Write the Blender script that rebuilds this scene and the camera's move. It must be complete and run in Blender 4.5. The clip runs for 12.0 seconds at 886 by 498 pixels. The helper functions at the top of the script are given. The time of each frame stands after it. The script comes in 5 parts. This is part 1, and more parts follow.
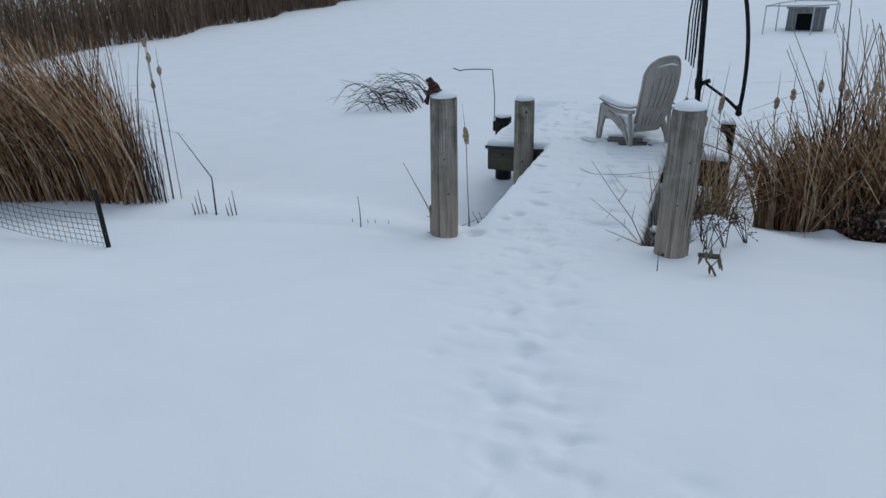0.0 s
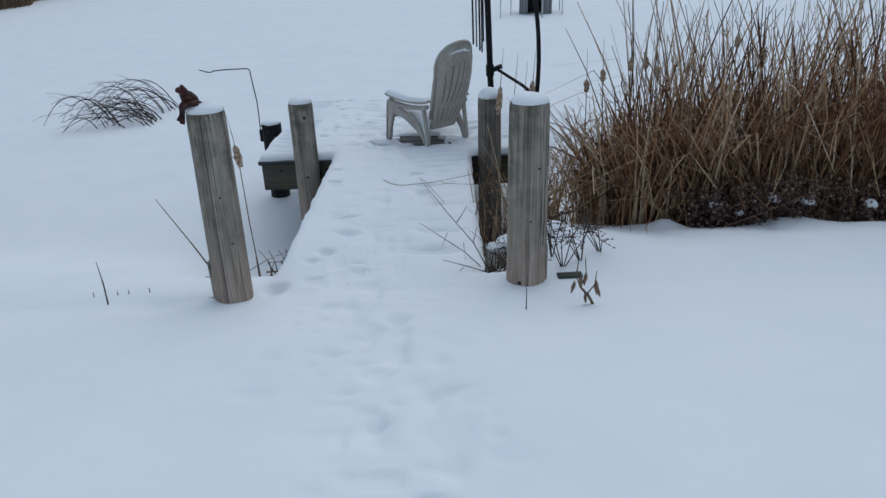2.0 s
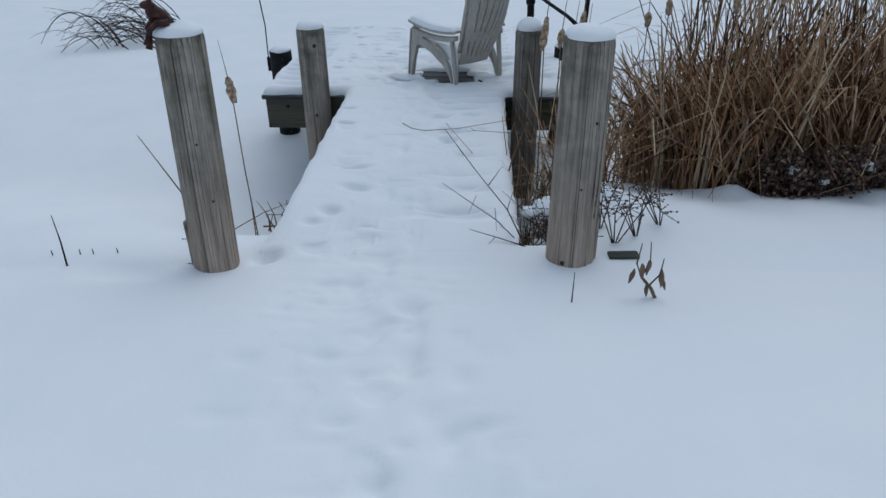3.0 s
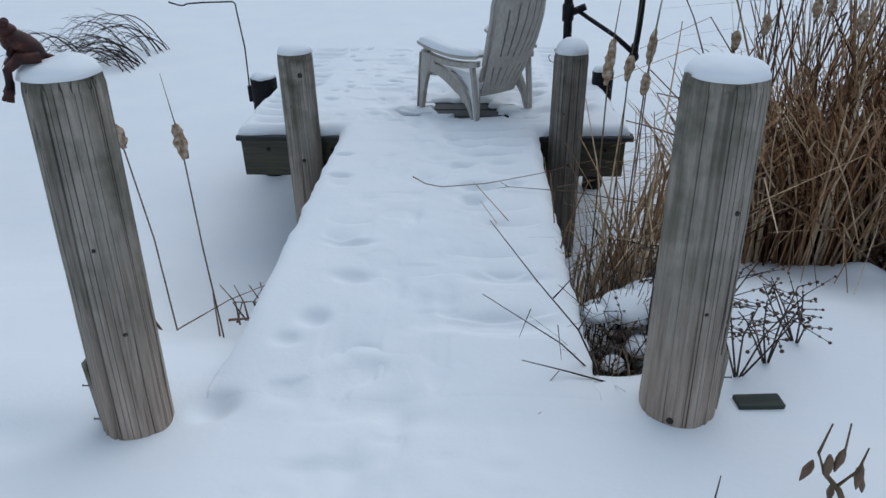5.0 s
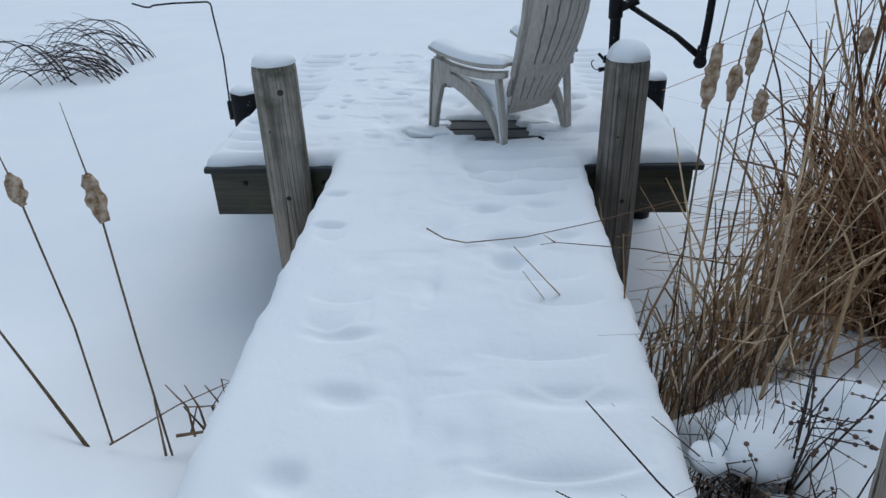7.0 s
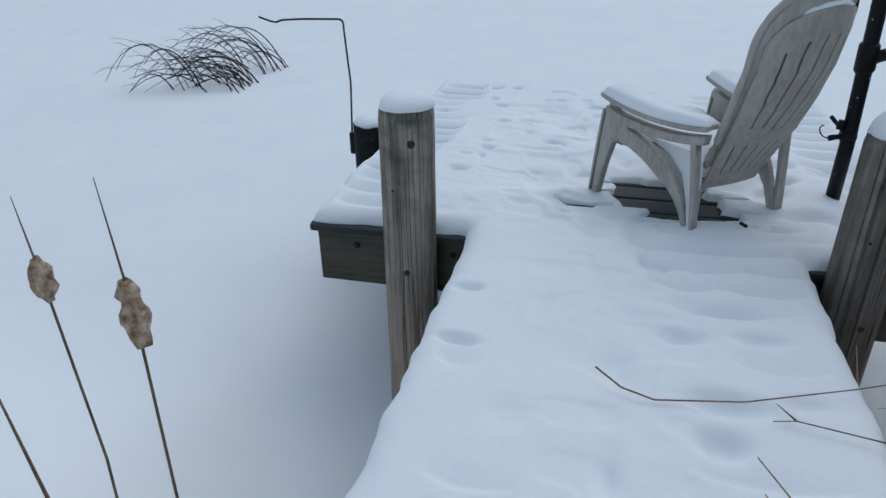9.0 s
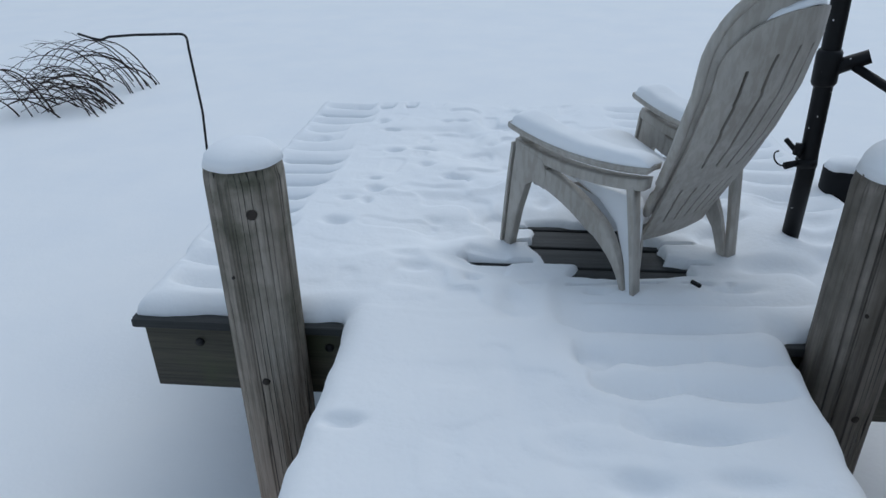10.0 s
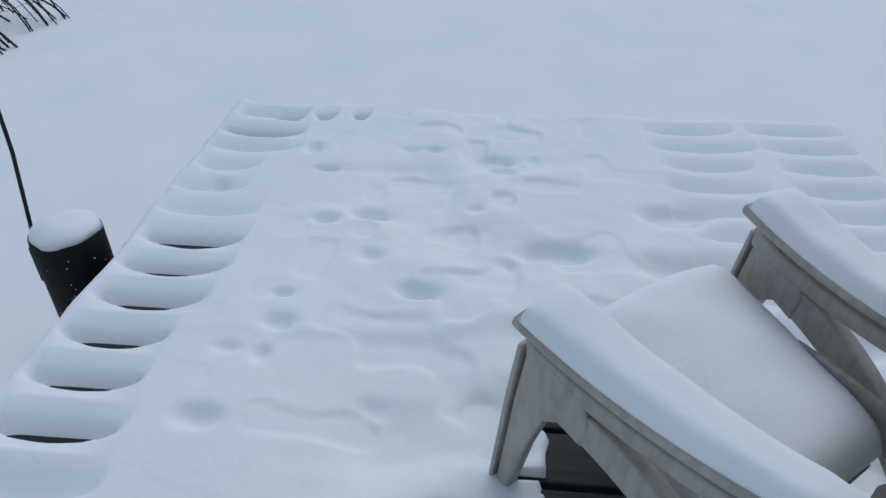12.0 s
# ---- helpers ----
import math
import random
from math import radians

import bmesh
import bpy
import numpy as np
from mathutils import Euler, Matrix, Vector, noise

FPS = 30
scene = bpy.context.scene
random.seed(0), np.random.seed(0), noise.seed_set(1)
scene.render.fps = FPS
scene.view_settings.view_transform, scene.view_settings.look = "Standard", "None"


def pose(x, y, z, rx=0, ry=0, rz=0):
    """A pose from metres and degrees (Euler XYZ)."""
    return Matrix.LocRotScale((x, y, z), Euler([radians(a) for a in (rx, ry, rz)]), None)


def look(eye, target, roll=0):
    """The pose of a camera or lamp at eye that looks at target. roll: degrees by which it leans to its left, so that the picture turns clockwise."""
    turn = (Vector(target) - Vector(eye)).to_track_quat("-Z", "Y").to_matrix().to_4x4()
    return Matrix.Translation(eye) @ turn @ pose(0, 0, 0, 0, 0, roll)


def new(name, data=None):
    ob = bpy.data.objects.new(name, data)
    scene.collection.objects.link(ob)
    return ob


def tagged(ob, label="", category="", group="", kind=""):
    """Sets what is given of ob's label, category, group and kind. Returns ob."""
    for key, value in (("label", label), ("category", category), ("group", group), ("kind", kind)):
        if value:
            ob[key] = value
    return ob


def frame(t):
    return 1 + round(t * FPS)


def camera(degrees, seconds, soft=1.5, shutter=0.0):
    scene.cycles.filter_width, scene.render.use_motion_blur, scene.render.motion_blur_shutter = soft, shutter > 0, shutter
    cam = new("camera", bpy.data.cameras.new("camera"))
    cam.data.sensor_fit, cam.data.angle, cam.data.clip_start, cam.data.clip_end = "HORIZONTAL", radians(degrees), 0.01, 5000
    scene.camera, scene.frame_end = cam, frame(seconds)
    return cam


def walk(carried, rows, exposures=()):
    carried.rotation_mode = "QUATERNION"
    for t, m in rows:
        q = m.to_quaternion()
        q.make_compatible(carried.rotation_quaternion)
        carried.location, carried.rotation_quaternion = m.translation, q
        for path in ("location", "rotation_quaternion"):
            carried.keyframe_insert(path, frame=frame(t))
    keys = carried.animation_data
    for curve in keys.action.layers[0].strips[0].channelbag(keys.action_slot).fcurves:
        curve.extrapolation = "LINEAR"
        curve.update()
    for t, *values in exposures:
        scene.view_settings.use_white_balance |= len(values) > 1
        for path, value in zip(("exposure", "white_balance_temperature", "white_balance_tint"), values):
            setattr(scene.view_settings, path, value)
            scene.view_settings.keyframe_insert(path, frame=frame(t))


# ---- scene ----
cam = camera(65.8, 12.0)
PATH = [
    (0, (0.732, -0.637, 2.247), (0.048, 1.059, 1.437), -2.1),
    (0.5, (0.51, -0.352, 2.16), (0.031, 1.318, 1.169), -0.3),
    (1, (0.305, -0.02, 2.121), (-0.073, 1.684, 1.146), -1.0),
    (1.5, (0.116, 0.219, 2.091), (-0.133, 1.995, 1.207), -2.2),
    (2, (0.13, 0.564, 2.049), (0.102, 2.376, 1.202), -2.0),
    (2.5, (0.179, 0.937, 1.944), (0.13, 2.699, 0.999), -0.0),
    (3, (0.083, 1.31, 1.876), (-0.001, 3.032, 0.863), -0.4),
    (5, (-0.101, 2.526, 1.656), (-0.187, 4.269, 0.679), -0.8),
    (5.5, (-0.202, 2.79, 1.598), (-0.333, 4.517, 0.598), -0.8),
    (6, (-0.253, 3.0, 1.571), (-0.383, 4.712, 0.545), -1.7),
    (6.5, (-0.205, 3.266, 1.519), (-0.302, 5.005, 0.536), -2.3),
    (8.5, (-0.308, 4.13, 1.382), (-0.642, 5.85, 0.416), -0.1),
    (9, (-0.474, 4.372, 1.388), (-0.902, 6.088, 0.455), -0.8),
    (9.5, (-0.444, 4.616, 1.341), (-0.689, 6.314, 0.315), -1.4),
    (10, (-0.493, 5.161, 1.3), (-0.686, 6.919, 0.364), -1.1),
    (10.5, (-0.506, 5.616, 1.338), (-0.543, 7.345, 0.334), -0.2),
    (11, (-0.393, 5.951, 1.381), (-0.479, 7.658, 0.343), -0.9),
    (11.5, (-0.507, 6.283, 1.264), (-0.67, 7.949, 0.17), 0.3),
    (12, (-0.56, 6.625, 1.324), (-0.69, 8.248, 0.163), 0.5),
]
walk(cam, [(t, look(eye, target, roll)) for t, eye, target, roll in PATH],
     exposures=[(0.0, -0.115), (0.5, -0.265), (1.0, -0.245), (1.5, -0.295), (2.0, -0.065), (2.5, -0.045), (3.0, -0.065), (5.0, 0.085), (5.5, 0.155), (6.0, 0.155), (6.5, 0.175), (8.5, 0.055), (9.0, 0.025), (10.0, 0.045), (10.5, 0.055), (11.0, 0.085), (11.5, 0.055), (12.0, -0.095)])

# ---------------------------------------------------------------- light
world = bpy.data.worlds.new("overcast_sky")
scene.world = world
world.use_nodes = True
wn, wl = world.node_tree.nodes, world.node_tree.links
wn.clear()
sky = wn.new("ShaderNodeTexSky")
sky.sky_type, sky.sun_disc = "NISHITA", False
sky.sun_elevation, sky.sun_rotation = radians(52), radians(21)
sky_bg = wn.new("ShaderNodeBackground")
sky_bg.inputs[1].default_value = 0.05
cloud_bg = wn.new("ShaderNodeBackground")
cloud_bg.inputs[0].default_value = (0.675, 0.835, 1.0, 1)
cloud_bg.inputs[1].default_value = 0.36
sky_sum, sky_out = wn.new("ShaderNodeAddShader"), wn.new("ShaderNodeOutputWorld")
wl.new(sky.outputs[0], sky_bg.inputs[0])
wl.new(sky_bg.outputs[0], sky_sum.inputs[0])
wl.new(cloud_bg.outputs[0], sky_sum.inputs[1])
wl.new(sky_sum.outputs[0], sky_out.inputs[0])

sun = new("sun", bpy.data.lights.new("sun", "SUN"))
sun.data.energy, sun.data.angle, sun.data.color = 0.78, radians(64), (0.91, 0.965, 0.99)
sun.matrix_world = look((3, 12, 10.9), (0, 4, 0))

rng = np.random.RandomState(7)


# ---------------------------------------------------------------- small tools
def shade(ob, smooth=True):
    ob.data.polygons.foreach_set("use_smooth", [smooth] * len(ob.data.polygons))
    return ob


def mesh_of(name, bm, material, smooth=True):
    me = bpy.data.meshes.new(name)
    bm.normal_update()
    bm.to_mesh(me)
    bm.free()
    me.materials.append(material)
    me.polygons.foreach_set("use_smooth", [smooth] * len(me.polygons))
    return me


def part(name, bm, material, parent, label="", smooth=True):
    """One mesh object under a thing or a part; its vertices are in the parent's own frame."""
    ob = new(name, mesh_of(name, bm, material, smooth))
    ob.parent = parent
    if label:
        ob["label"] = label
    return ob


def thing(name, m, label, category, group="", kind=""):
    ob = new(name)
    ob.empty_display_size = 0.1
    ob.matrix_world = m
    return tagged(ob, label, category, group, kind)


def solid(name, bm, material, m, label, category, group="", kind="", smooth=True):
    ob = new(name, mesh_of(name, bm, material, smooth))
    ob.matrix_world = m
    return tagged(ob, label, category, group, kind)


def raw_mesh(name, verts, faces, material, smooth=True):
    me = bpy.data.meshes.new(name)
    me.from_pydata([tuple(v) for v in np.asarray(verts).tolist()], [], faces)
    me.materials.append(material)
    me.polygons.foreach_set("use_smooth", [smooth] * len(me.polygons))
    return me


def box(bm, x0, x1, y0, y1, z0, z1, bevel=0.0, segments=2):
    r = bmesh.ops.create_cube(bm, size=1.0)
    for v in r["verts"]:
        v.co = Vector(((x0 + x1) / 2 + v.co.x * (x1 - x0), (y0 + y1) / 2 + v.co.y * (y1 - y0), (z0 + z1) / 2 + v.co.z * (z1 - z0)))
    if bevel:
        edges = list({e for v in r["verts"] for e in v.link_edges})
        bmesh.ops.bevel(bm, geom=edges, offset=bevel, segments=segments, affect="EDGES", profile=0.6)
    return bm


def tube(bm, points, radii, sides=8, caps=True):
    """A round bar along points; radii: one number or one for each point."""
    pts = [Vector(p) for p in points]
    rad = [radii] * len(pts) if isinstance(radii, (int, float)) else radii
    rings = []
    for i, p in enumerate(pts):
        way = (pts[min(i + 1, len(pts) - 1)] - pts[max(i - 1, 0)]).normalized()
        side = way.cross(Vector((0, 0, 1)) if abs(way.z) < 0.9 else Vector((0, 1, 0))).normalized()
        up = side.cross(way)
        rings.append([bm.verts.new(p + rad[i] * (math.cos(a) * side + math.sin(a) * up)) for a in (2 * math.pi * k / sides for k in range(sides))])
    for a, b in zip(rings, rings[1:]):
        for k in range(sides):
            bm.faces.new((a[k], a[(k + 1) % sides], b[(k + 1) % sides], b[k]))
    if caps:
        bm.faces.new(rings[0][::-1])
        bm.faces.new(rings[-1])
    return bm


def bezier(a, b, c, d, n=12):
    a, b, c, d = Vector(a), Vector(b), Vector(c), Vector(d)
    return [(1 - t) ** 3 * a + 3 * (1 - t) ** 2 * t * b + 3 * (1 - t) * t * t * c + t ** 3 * d for t in (i / n for i in range(n + 1))]


def slab(bm, outline, depth, bevel=0.004):
    """A plate: an outline of (u, z) pairs in the plane v = 0, thick from -depth/2 to depth/2 along v."""
    front = [bm.verts.new((u, -depth / 2, z)) for u, z in outline]
    back = [bm.verts.new((u, depth / 2, z)) for u, z in outline]
    f1, f2 = bm.faces.new(front), bm.faces.new(back[::-1])
    n = len(outline)
    for i in range(n):
        bm.faces.new((front[(i + 1) % n], front[i], back[i], back[(i + 1) % n]))
    bmesh.ops.recalc_face_normals(bm, faces=bm.faces[:])
    if bevel:
        rim = list(f1.edges) + list(f2.edges)
        bmesh.ops.bevel(bm, geom=rim, offset=bevel, segments=2, affect="EDGES", profile=0.6)
    return bm


TABLE = rng.rand(128, 128)


def grain(x, y, size, shift=0.0):
    """Smooth noise from -1 to 1 with lumps of that size, for arrays."""
    x, y = np.asarray(x) / size + 31.7 + shift, np.asarray(y) / size + 57.3 + shift * 1.7
    i, j = np.floor(x).astype(int), np.floor(y).astype(int)
    u, v = x - i, y - j
    u, v = u * u * (3 - 2 * u), v * v * (3 - 2 * v)
    a, b = TABLE[i % 128, j % 128], TABLE[(i + 1) % 128, j % 128]
    c, d = TABLE[i % 128, (j + 1) % 128], TABLE[(i + 1) % 128, (j + 1) % 128]
    return 2 * (a * (1 - u) * (1 - v) + b * u * (1 - v) + c * (1 - u) * v + d * u * v) - 1


def ease(x, a, b):
    t = np.clip((x - a) / (b - a), 0, 1)
    return t * t * (3 - 2 * t)


# ---------------------------------------------------------------- materials
def material(name, base, rough=0.7, metal=0.0, spec=0.5):
    m = bpy.data.materials.new(name)
    m.use_nodes = True
    b = m.node_tree.nodes["Principled BSDF"]
    b.inputs["Base Color"].default_value = (*base, 1)
    b.inputs["Roughness"].default_value, b.inputs["Metallic"].default_value = rough, metal
    b.inputs["Specular IOR Level"].default_value = spec
    return m, m.node_tree.nodes, m.node_tree.links, b


def noise_node(nodes, links, scale, detail=4, stretch=None, coords="Object", rough=0.55):
    c = nodes.new("ShaderNodeTexCoord")
    n = nodes.new("ShaderNodeTexNoise")
    n.inputs["Scale"].default_value, n.inputs["Detail"].default_value, n.inputs["Roughness"].default_value = scale, detail, rough
    if stretch:
        m = nodes.new("ShaderNodeMapping")
        m.inputs["Scale"].default_value = stretch
        links.new(c.outputs[coords], m.inputs[0])
        links.new(m.outputs[0], n.inputs["Vector"])
    else:
        links.new(c.outputs[coords], n.inputs["Vector"])
    return n


def ramp(nodes, links, source, stops):
    r = nodes.new("ShaderNodeValToRGB")
    el = r.color_ramp.elements
    while len(el) < len(stops):
        el.new(0.5)
    for e, (at, col) in zip(el, stops):
        e.position, e.color = at, (*col, 1)
    links.new(source, r.inputs[0])
    return r


def mix(nodes, links, factor, a, b, how="MIX"):
    m = nodes.new("ShaderNodeMix")
    m.data_type, m.blend_type = "RGBA", how
    for sock, v in ((m.inputs[0], factor), (m.inputs[6], a), (m.inputs[7], b)):
        if isinstance(v, (int, float)):
            sock.default_value = v
        elif isinstance(v, tuple):
            sock.default_value = (*v, 1)
        else:
            links.new(v, sock)
    return m.outputs[2]


def bump(nodes, links, bsdf, height, strength, distance):
    b = nodes.new("ShaderNodeBump")
    b.inputs["Strength"].default_value, b.inputs["Distance"].default_value = strength, distance
    links.new(height, b.inputs["Height"])
    links.new(b.outputs[0], bsdf.inputs["Normal"])


def make_snow(name, lumps):
    m, n, l, b = material(name, (0.86, 0.88, 0.9), 0.8, spec=0.25)
    big, fine = noise_node(n, l, 1.6, 3), noise_node(n, l, 55, 5)
    l.new(ramp(n, l, big.outputs[0], [(0.3, (0.84, 0.865, 0.895)), (0.7, (0.88, 0.895, 0.91))]).outputs[0], b.inputs["Base Color"])
    mid = noise_node(n, l, 9, 4)
    s = n.new("ShaderNodeMath")
    s.operation = "MULTIPLY_ADD"
    s.inputs[1].default_value = 2.5
    l.new(mid.outputs[0], s.inputs[0])
    l.new(fine.outputs[0], s.inputs[2])
    bump(n, l, b, s.outputs[0], lumps, 0.004)
    return m


SNOW = make_snow("fresh_snow", 0.35)
SNOW_FIELD = make_snow("snow_field", 0.25)


def make_wood(name, light, dark, green, across, wet=0.6):
    """Weathered wood with grain along the object's z (across False) or x (across True)."""
    m, n, l, b = material(name, light, wet, spec=0.35)
    fine = noise_node(n, l, 1, 6, (2.5, 90, 90) if across else (90, 90, 2.5), rough=0.65)
    bands = noise_node(n, l, 1, 4, (0.8, 22, 22) if across else (22, 22, 0.8))
    spots = noise_node(n, l, 5, 4)
    col = ramp(n, l, fine.outputs[0], [(0.3, dark), (0.5, tuple(0.5 * (p + q) for p, q in zip(light, dark))), (0.72, light)])
    soft = ramp(n, l, bands.outputs[0], [(0.35, (0.55, 0.53, 0.5)), (0.65, (1.1, 1.08, 1.05))])
    both = mix(n, l, 1.0, col.outputs[0], soft.outputs[0], "MULTIPLY")
    moss = ramp(n, l, spots.outputs[0], [(0.48, (0, 0, 0)), (0.68, (0.65, 0.65, 0.65))])
    info = n.new("ShaderNodeObjectInfo")
    vary = ramp(n, l, info.outputs["Random"], [(0, (0.86, 0.86, 0.88)), (1, (1.08, 1.06, 1.04))])
    l.new(mix(n, l, 1.0, mix(n, l, moss.outputs[0], both, green), vary.outputs[0], "MULTIPLY"), b.inputs["Base Color"])
    bump(n, l, b, fine.outputs[0], 0.6, 0.004)
    return m




def make_piling(name, pale, brown, crack, green, rough):
    """Round timber: silvery, brown towards the foot, green-black stains below the top, long thin cracks."""
    m, n, l, b = material(name, pale, rough, spec=0.3)
    fine = noise_node(n, l, 1, 7, (110, 110, 4.5), rough=0.75)
    band = noise_node(n, l, 1, 5, (24, 24, 1.6), rough=0.6)
    blot = noise_node(n, l, 7, 5)
    line = noise_node(n, l, 1, 2, (44, 44, 0.07), rough=0.3)
    c = n.new("ShaderNodeTexCoord")
    xyz = n.new("ShaderNodeSeparateXYZ")
    l.new(c.outputs["Generated"], xyz.inputs[0])
    sway = n.new("ShaderNodeMath")
    sway.operation = "MULTIPLY_ADD"
    sway.inputs[1].default_value = 0.5
    l.new(band.outputs[0], sway.inputs[0])
    l.new(xyz.outputs[2], sway.inputs[2])
    tone = ramp(n, l, sway.outputs[0], [(0.45, brown), (0.95, pale)])
    streak = ramp(n, l, fine.outputs[0], [(0.3, (0.58, 0.56, 0.54)), (0.5, (0.93, 0.92, 0.91)), (0.7, (1.14, 1.12, 1.1))])
    col = mix(n, l, 1.0, tone.outputs[0], streak.outputs[0], "MULTIPLY")
    wide = ramp(n, l, band.outputs[0], [(0.35, (0.62, 0.6, 0.58)), (0.62, (1.1, 1.1, 1.1))])
    col = mix(n, l, 0.9, col, wide.outputs[0], "MULTIPLY")
    stain = n.new("ShaderNodeMath")
    stain.operation = "MULTIPLY"
    up = ramp(n, l, xyz.outputs[2], [(0.35, (0, 0, 0)), (0.95, (1, 1, 1))])
    spots = ramp(n, l, blot.outputs[0], [(0.4, (0.1, 0.1, 0.1)), (0.62, (0.9, 0.9, 0.9))])
    l.new(up.outputs[0], stain.inputs[0])
    l.new(spots.outputs[0], stain.inputs[1])
    col = mix(n, l, stain.outputs[0], col, green)
    thin = ramp(n, l, line.outputs[0], [(0.478, (0, 0, 0)), (0.495, (0.9, 0.9, 0.9)), (0.505, (0.9, 0.9, 0.9)), (0.522, (0, 0, 0))])
    gate = n.new("ShaderNodeMath")
    gate.operation = "MULTIPLY"
    some = ramp(n, l, noise_node(n, l, 1, 2, (14, 14, 0.3)).outputs[0], [(0.38, (0, 0, 0)), (0.5, (1, 1, 1))])
    l.new(thin.outputs[0], gate.inputs[0])
    l.new(some.outputs[0], gate.inputs[1])
    l.new(mix(n, l, gate.outputs[0], col, crack), b.inputs["Base Color"])
    deep = n.new("ShaderNodeMath")
    deep.operation = "MULTIPLY_ADD"
    deep.inputs[1].default_value = -2.0
    l.new(gate.outputs[0], deep.inputs[0])
    l.new(fine.outputs[0], deep.inputs[2])
    bump(n, l, b, deep.outputs[0], 0.8, 0.004)
    return m


PILE_WOOD = make_piling("weathered_piling", (0.37, 0.33, 0.285), (0.48, 0.375, 0.305), (0.03, 0.026, 0.023), (0.075, 0.078, 0.05), 0.8)
PILE_WET = make_piling("damp_piling", (0.27, 0.24, 0.21), (0.12, 0.098, 0.083), (0.02, 0.018, 0.016), (0.1, 0.09, 0.07), 0.6)
RIM_WOOD = make_wood("mossy_rim_board", (0.09, 0.085, 0.06), (0.03, 0.028, 0.02), (0.05, 0.06, 0.025), True, 0.5)
DECK_WOOD = make_wood("wet_deck_board", (0.042, 0.048, 0.053), (0.02, 0.023, 0.026), (0.032, 0.038, 0.038), True, 0.6)
END_GRAIN, *_ = material("knot", (0.035, 0.026, 0.02), 0.8)


def make_resin():
    m, n, l, b = material("weathered_taupe_resin", (0.36, 0.335, 0.3), 0.5, spec=0.4)
    big, fine = noise_node(n, l, 6, 5), noise_node(n, l, 60, 5, (1, 1, 0.25))
    stain = ramp(n, l, big.outputs[0], [(0.35, (0.37, 0.345, 0.31)), (0.55, (0.42, 0.395, 0.36)), (0.75, (0.46, 0.435, 0.395))])
    dirt = ramp(n, l, fine.outputs[0], [(0.42, (0.62, 0.58, 0.5)), (0.58, (1.04, 1.03, 1.02))])
    l.new(mix(n, l, 0.35, stain.outputs[0], dirt.outputs[0], "MULTIPLY"), b.inputs["Base Color"])
    bump(n, l, b, fine.outputs[0], 0.2, 0.002)
    return m


RESIN = make_resin()


def speckled(name, base, rough, fleck):
    """A dark smooth surface with a few snow crystals stuck to it."""
    m, n, l, b = material(name, base, rough, spec=0.25)
    c = n.new("ShaderNodeTexCoord")
    v = n.new("ShaderNodeTexVoronoi")
    v.inputs["Scale"].default_value = fleck
    l.new(c.outputs["Object"], v.inputs["Vector"])
    dots = ramp(n, l, v.outputs["Distance"], [(0.06, (1, 1, 1)), (0.09, (0, 0, 0))])
    soft = noise_node(n, l, 14, 4)
    body = ramp(n, l, soft.outputs[0], [(0.35, tuple(c * 0.7 for c in base)), (0.7, tuple(c * 1.4 for c in base))])
    l.new(mix(n, l, dots.outputs[0], body.outputs[0], (0.8, 0.82, 0.85)), b.inputs["Base Color"])
    return m


BLACK_METAL = speckled("black_painted_metal", (0.004, 0.0045, 0.006), 0.5, 30)
BLACK_WRAP = speckled("black_pile_sleeve", (0.004, 0.0045, 0.006), 0.6, 34)
DARK_STEEL, *_ = material("dark_steel", (0.02, 0.02, 0.022), 0.5, 0.6)


def make_reed(name, stops, rough=0.8):
    m, n, l, b = material(name, stops[0][1], rough, spec=0.2)
    g = n.new("ShaderNodeNewGeometry")
    base = ramp(n, l, g.outputs["Random Per Island"], stops)
    streak = noise_node(n, l, 1, 3, (40, 40, 6))
    dark = ramp(n, l, streak.outputs[0], [(0.35, (0.65, 0.62, 0.6)), (0.65, (1.1, 1.08, 1.05))])
    l.new(mix(n, l, 1.0, base.outputs[0], dark.outputs[0], "MULTIPLY"), b.inputs["Base Color"])
    return m


REED = make_reed("dry_reed", [(0, (0.06, 0.028, 0.018)), (0.28, (0.2, 0.095, 0.05)), (0.55, (0.4, 0.22, 0.115)), (0.8, (0.58, 0.4, 0.24)), (1, (0.72, 0.58, 0.42))])
REED_FAR = make_reed("far_dry_reed", [(0, (0.12, 0.08, 0.06)), (0.6, (0.22, 0.15, 0.1)), (1, (0.34, 0.26, 0.19))])
GRASS = make_reed("dead_grass", [(0, (0.11, 0.06, 0.04)), (0.5, (0.29, 0.19, 0.12)), (1, (0.52, 0.42, 0.31))])
# dead grass in a darker range of browns
TUSSOCK = make_reed("dark_dead_grass", [(0, (0.03, 0.02, 0.015)), (0.6, (0.1, 0.065, 0.045)), (1, (0.36, 0.27, 0.19))])
STRAW = make_reed("pale_straw", [(0, (0.25, 0.14, 0.075)), (0.5, (0.5, 0.33, 0.19)), (1, (0.68, 0.54, 0.38))])
POD = make_reed("dry_pod", [(0, (0.12, 0.075, 0.05)), (1, (0.25, 0.18, 0.13))])
TWIG = make_reed("dark_twig", [(0, (0.03, 0.024, 0.022)), (1, (0.09, 0.07, 0.06))])
STALK = make_reed("reed_stalk", [(0, (0.13, 0.09, 0.055)), (1, (0.24, 0.18, 0.11))])
SEED = make_reed("seed_head", [(0, (0.06, 0.035, 0.03)), (0.7, (0.15, 0.095, 0.075)), (1, (0.3, 0.24, 0.19))])


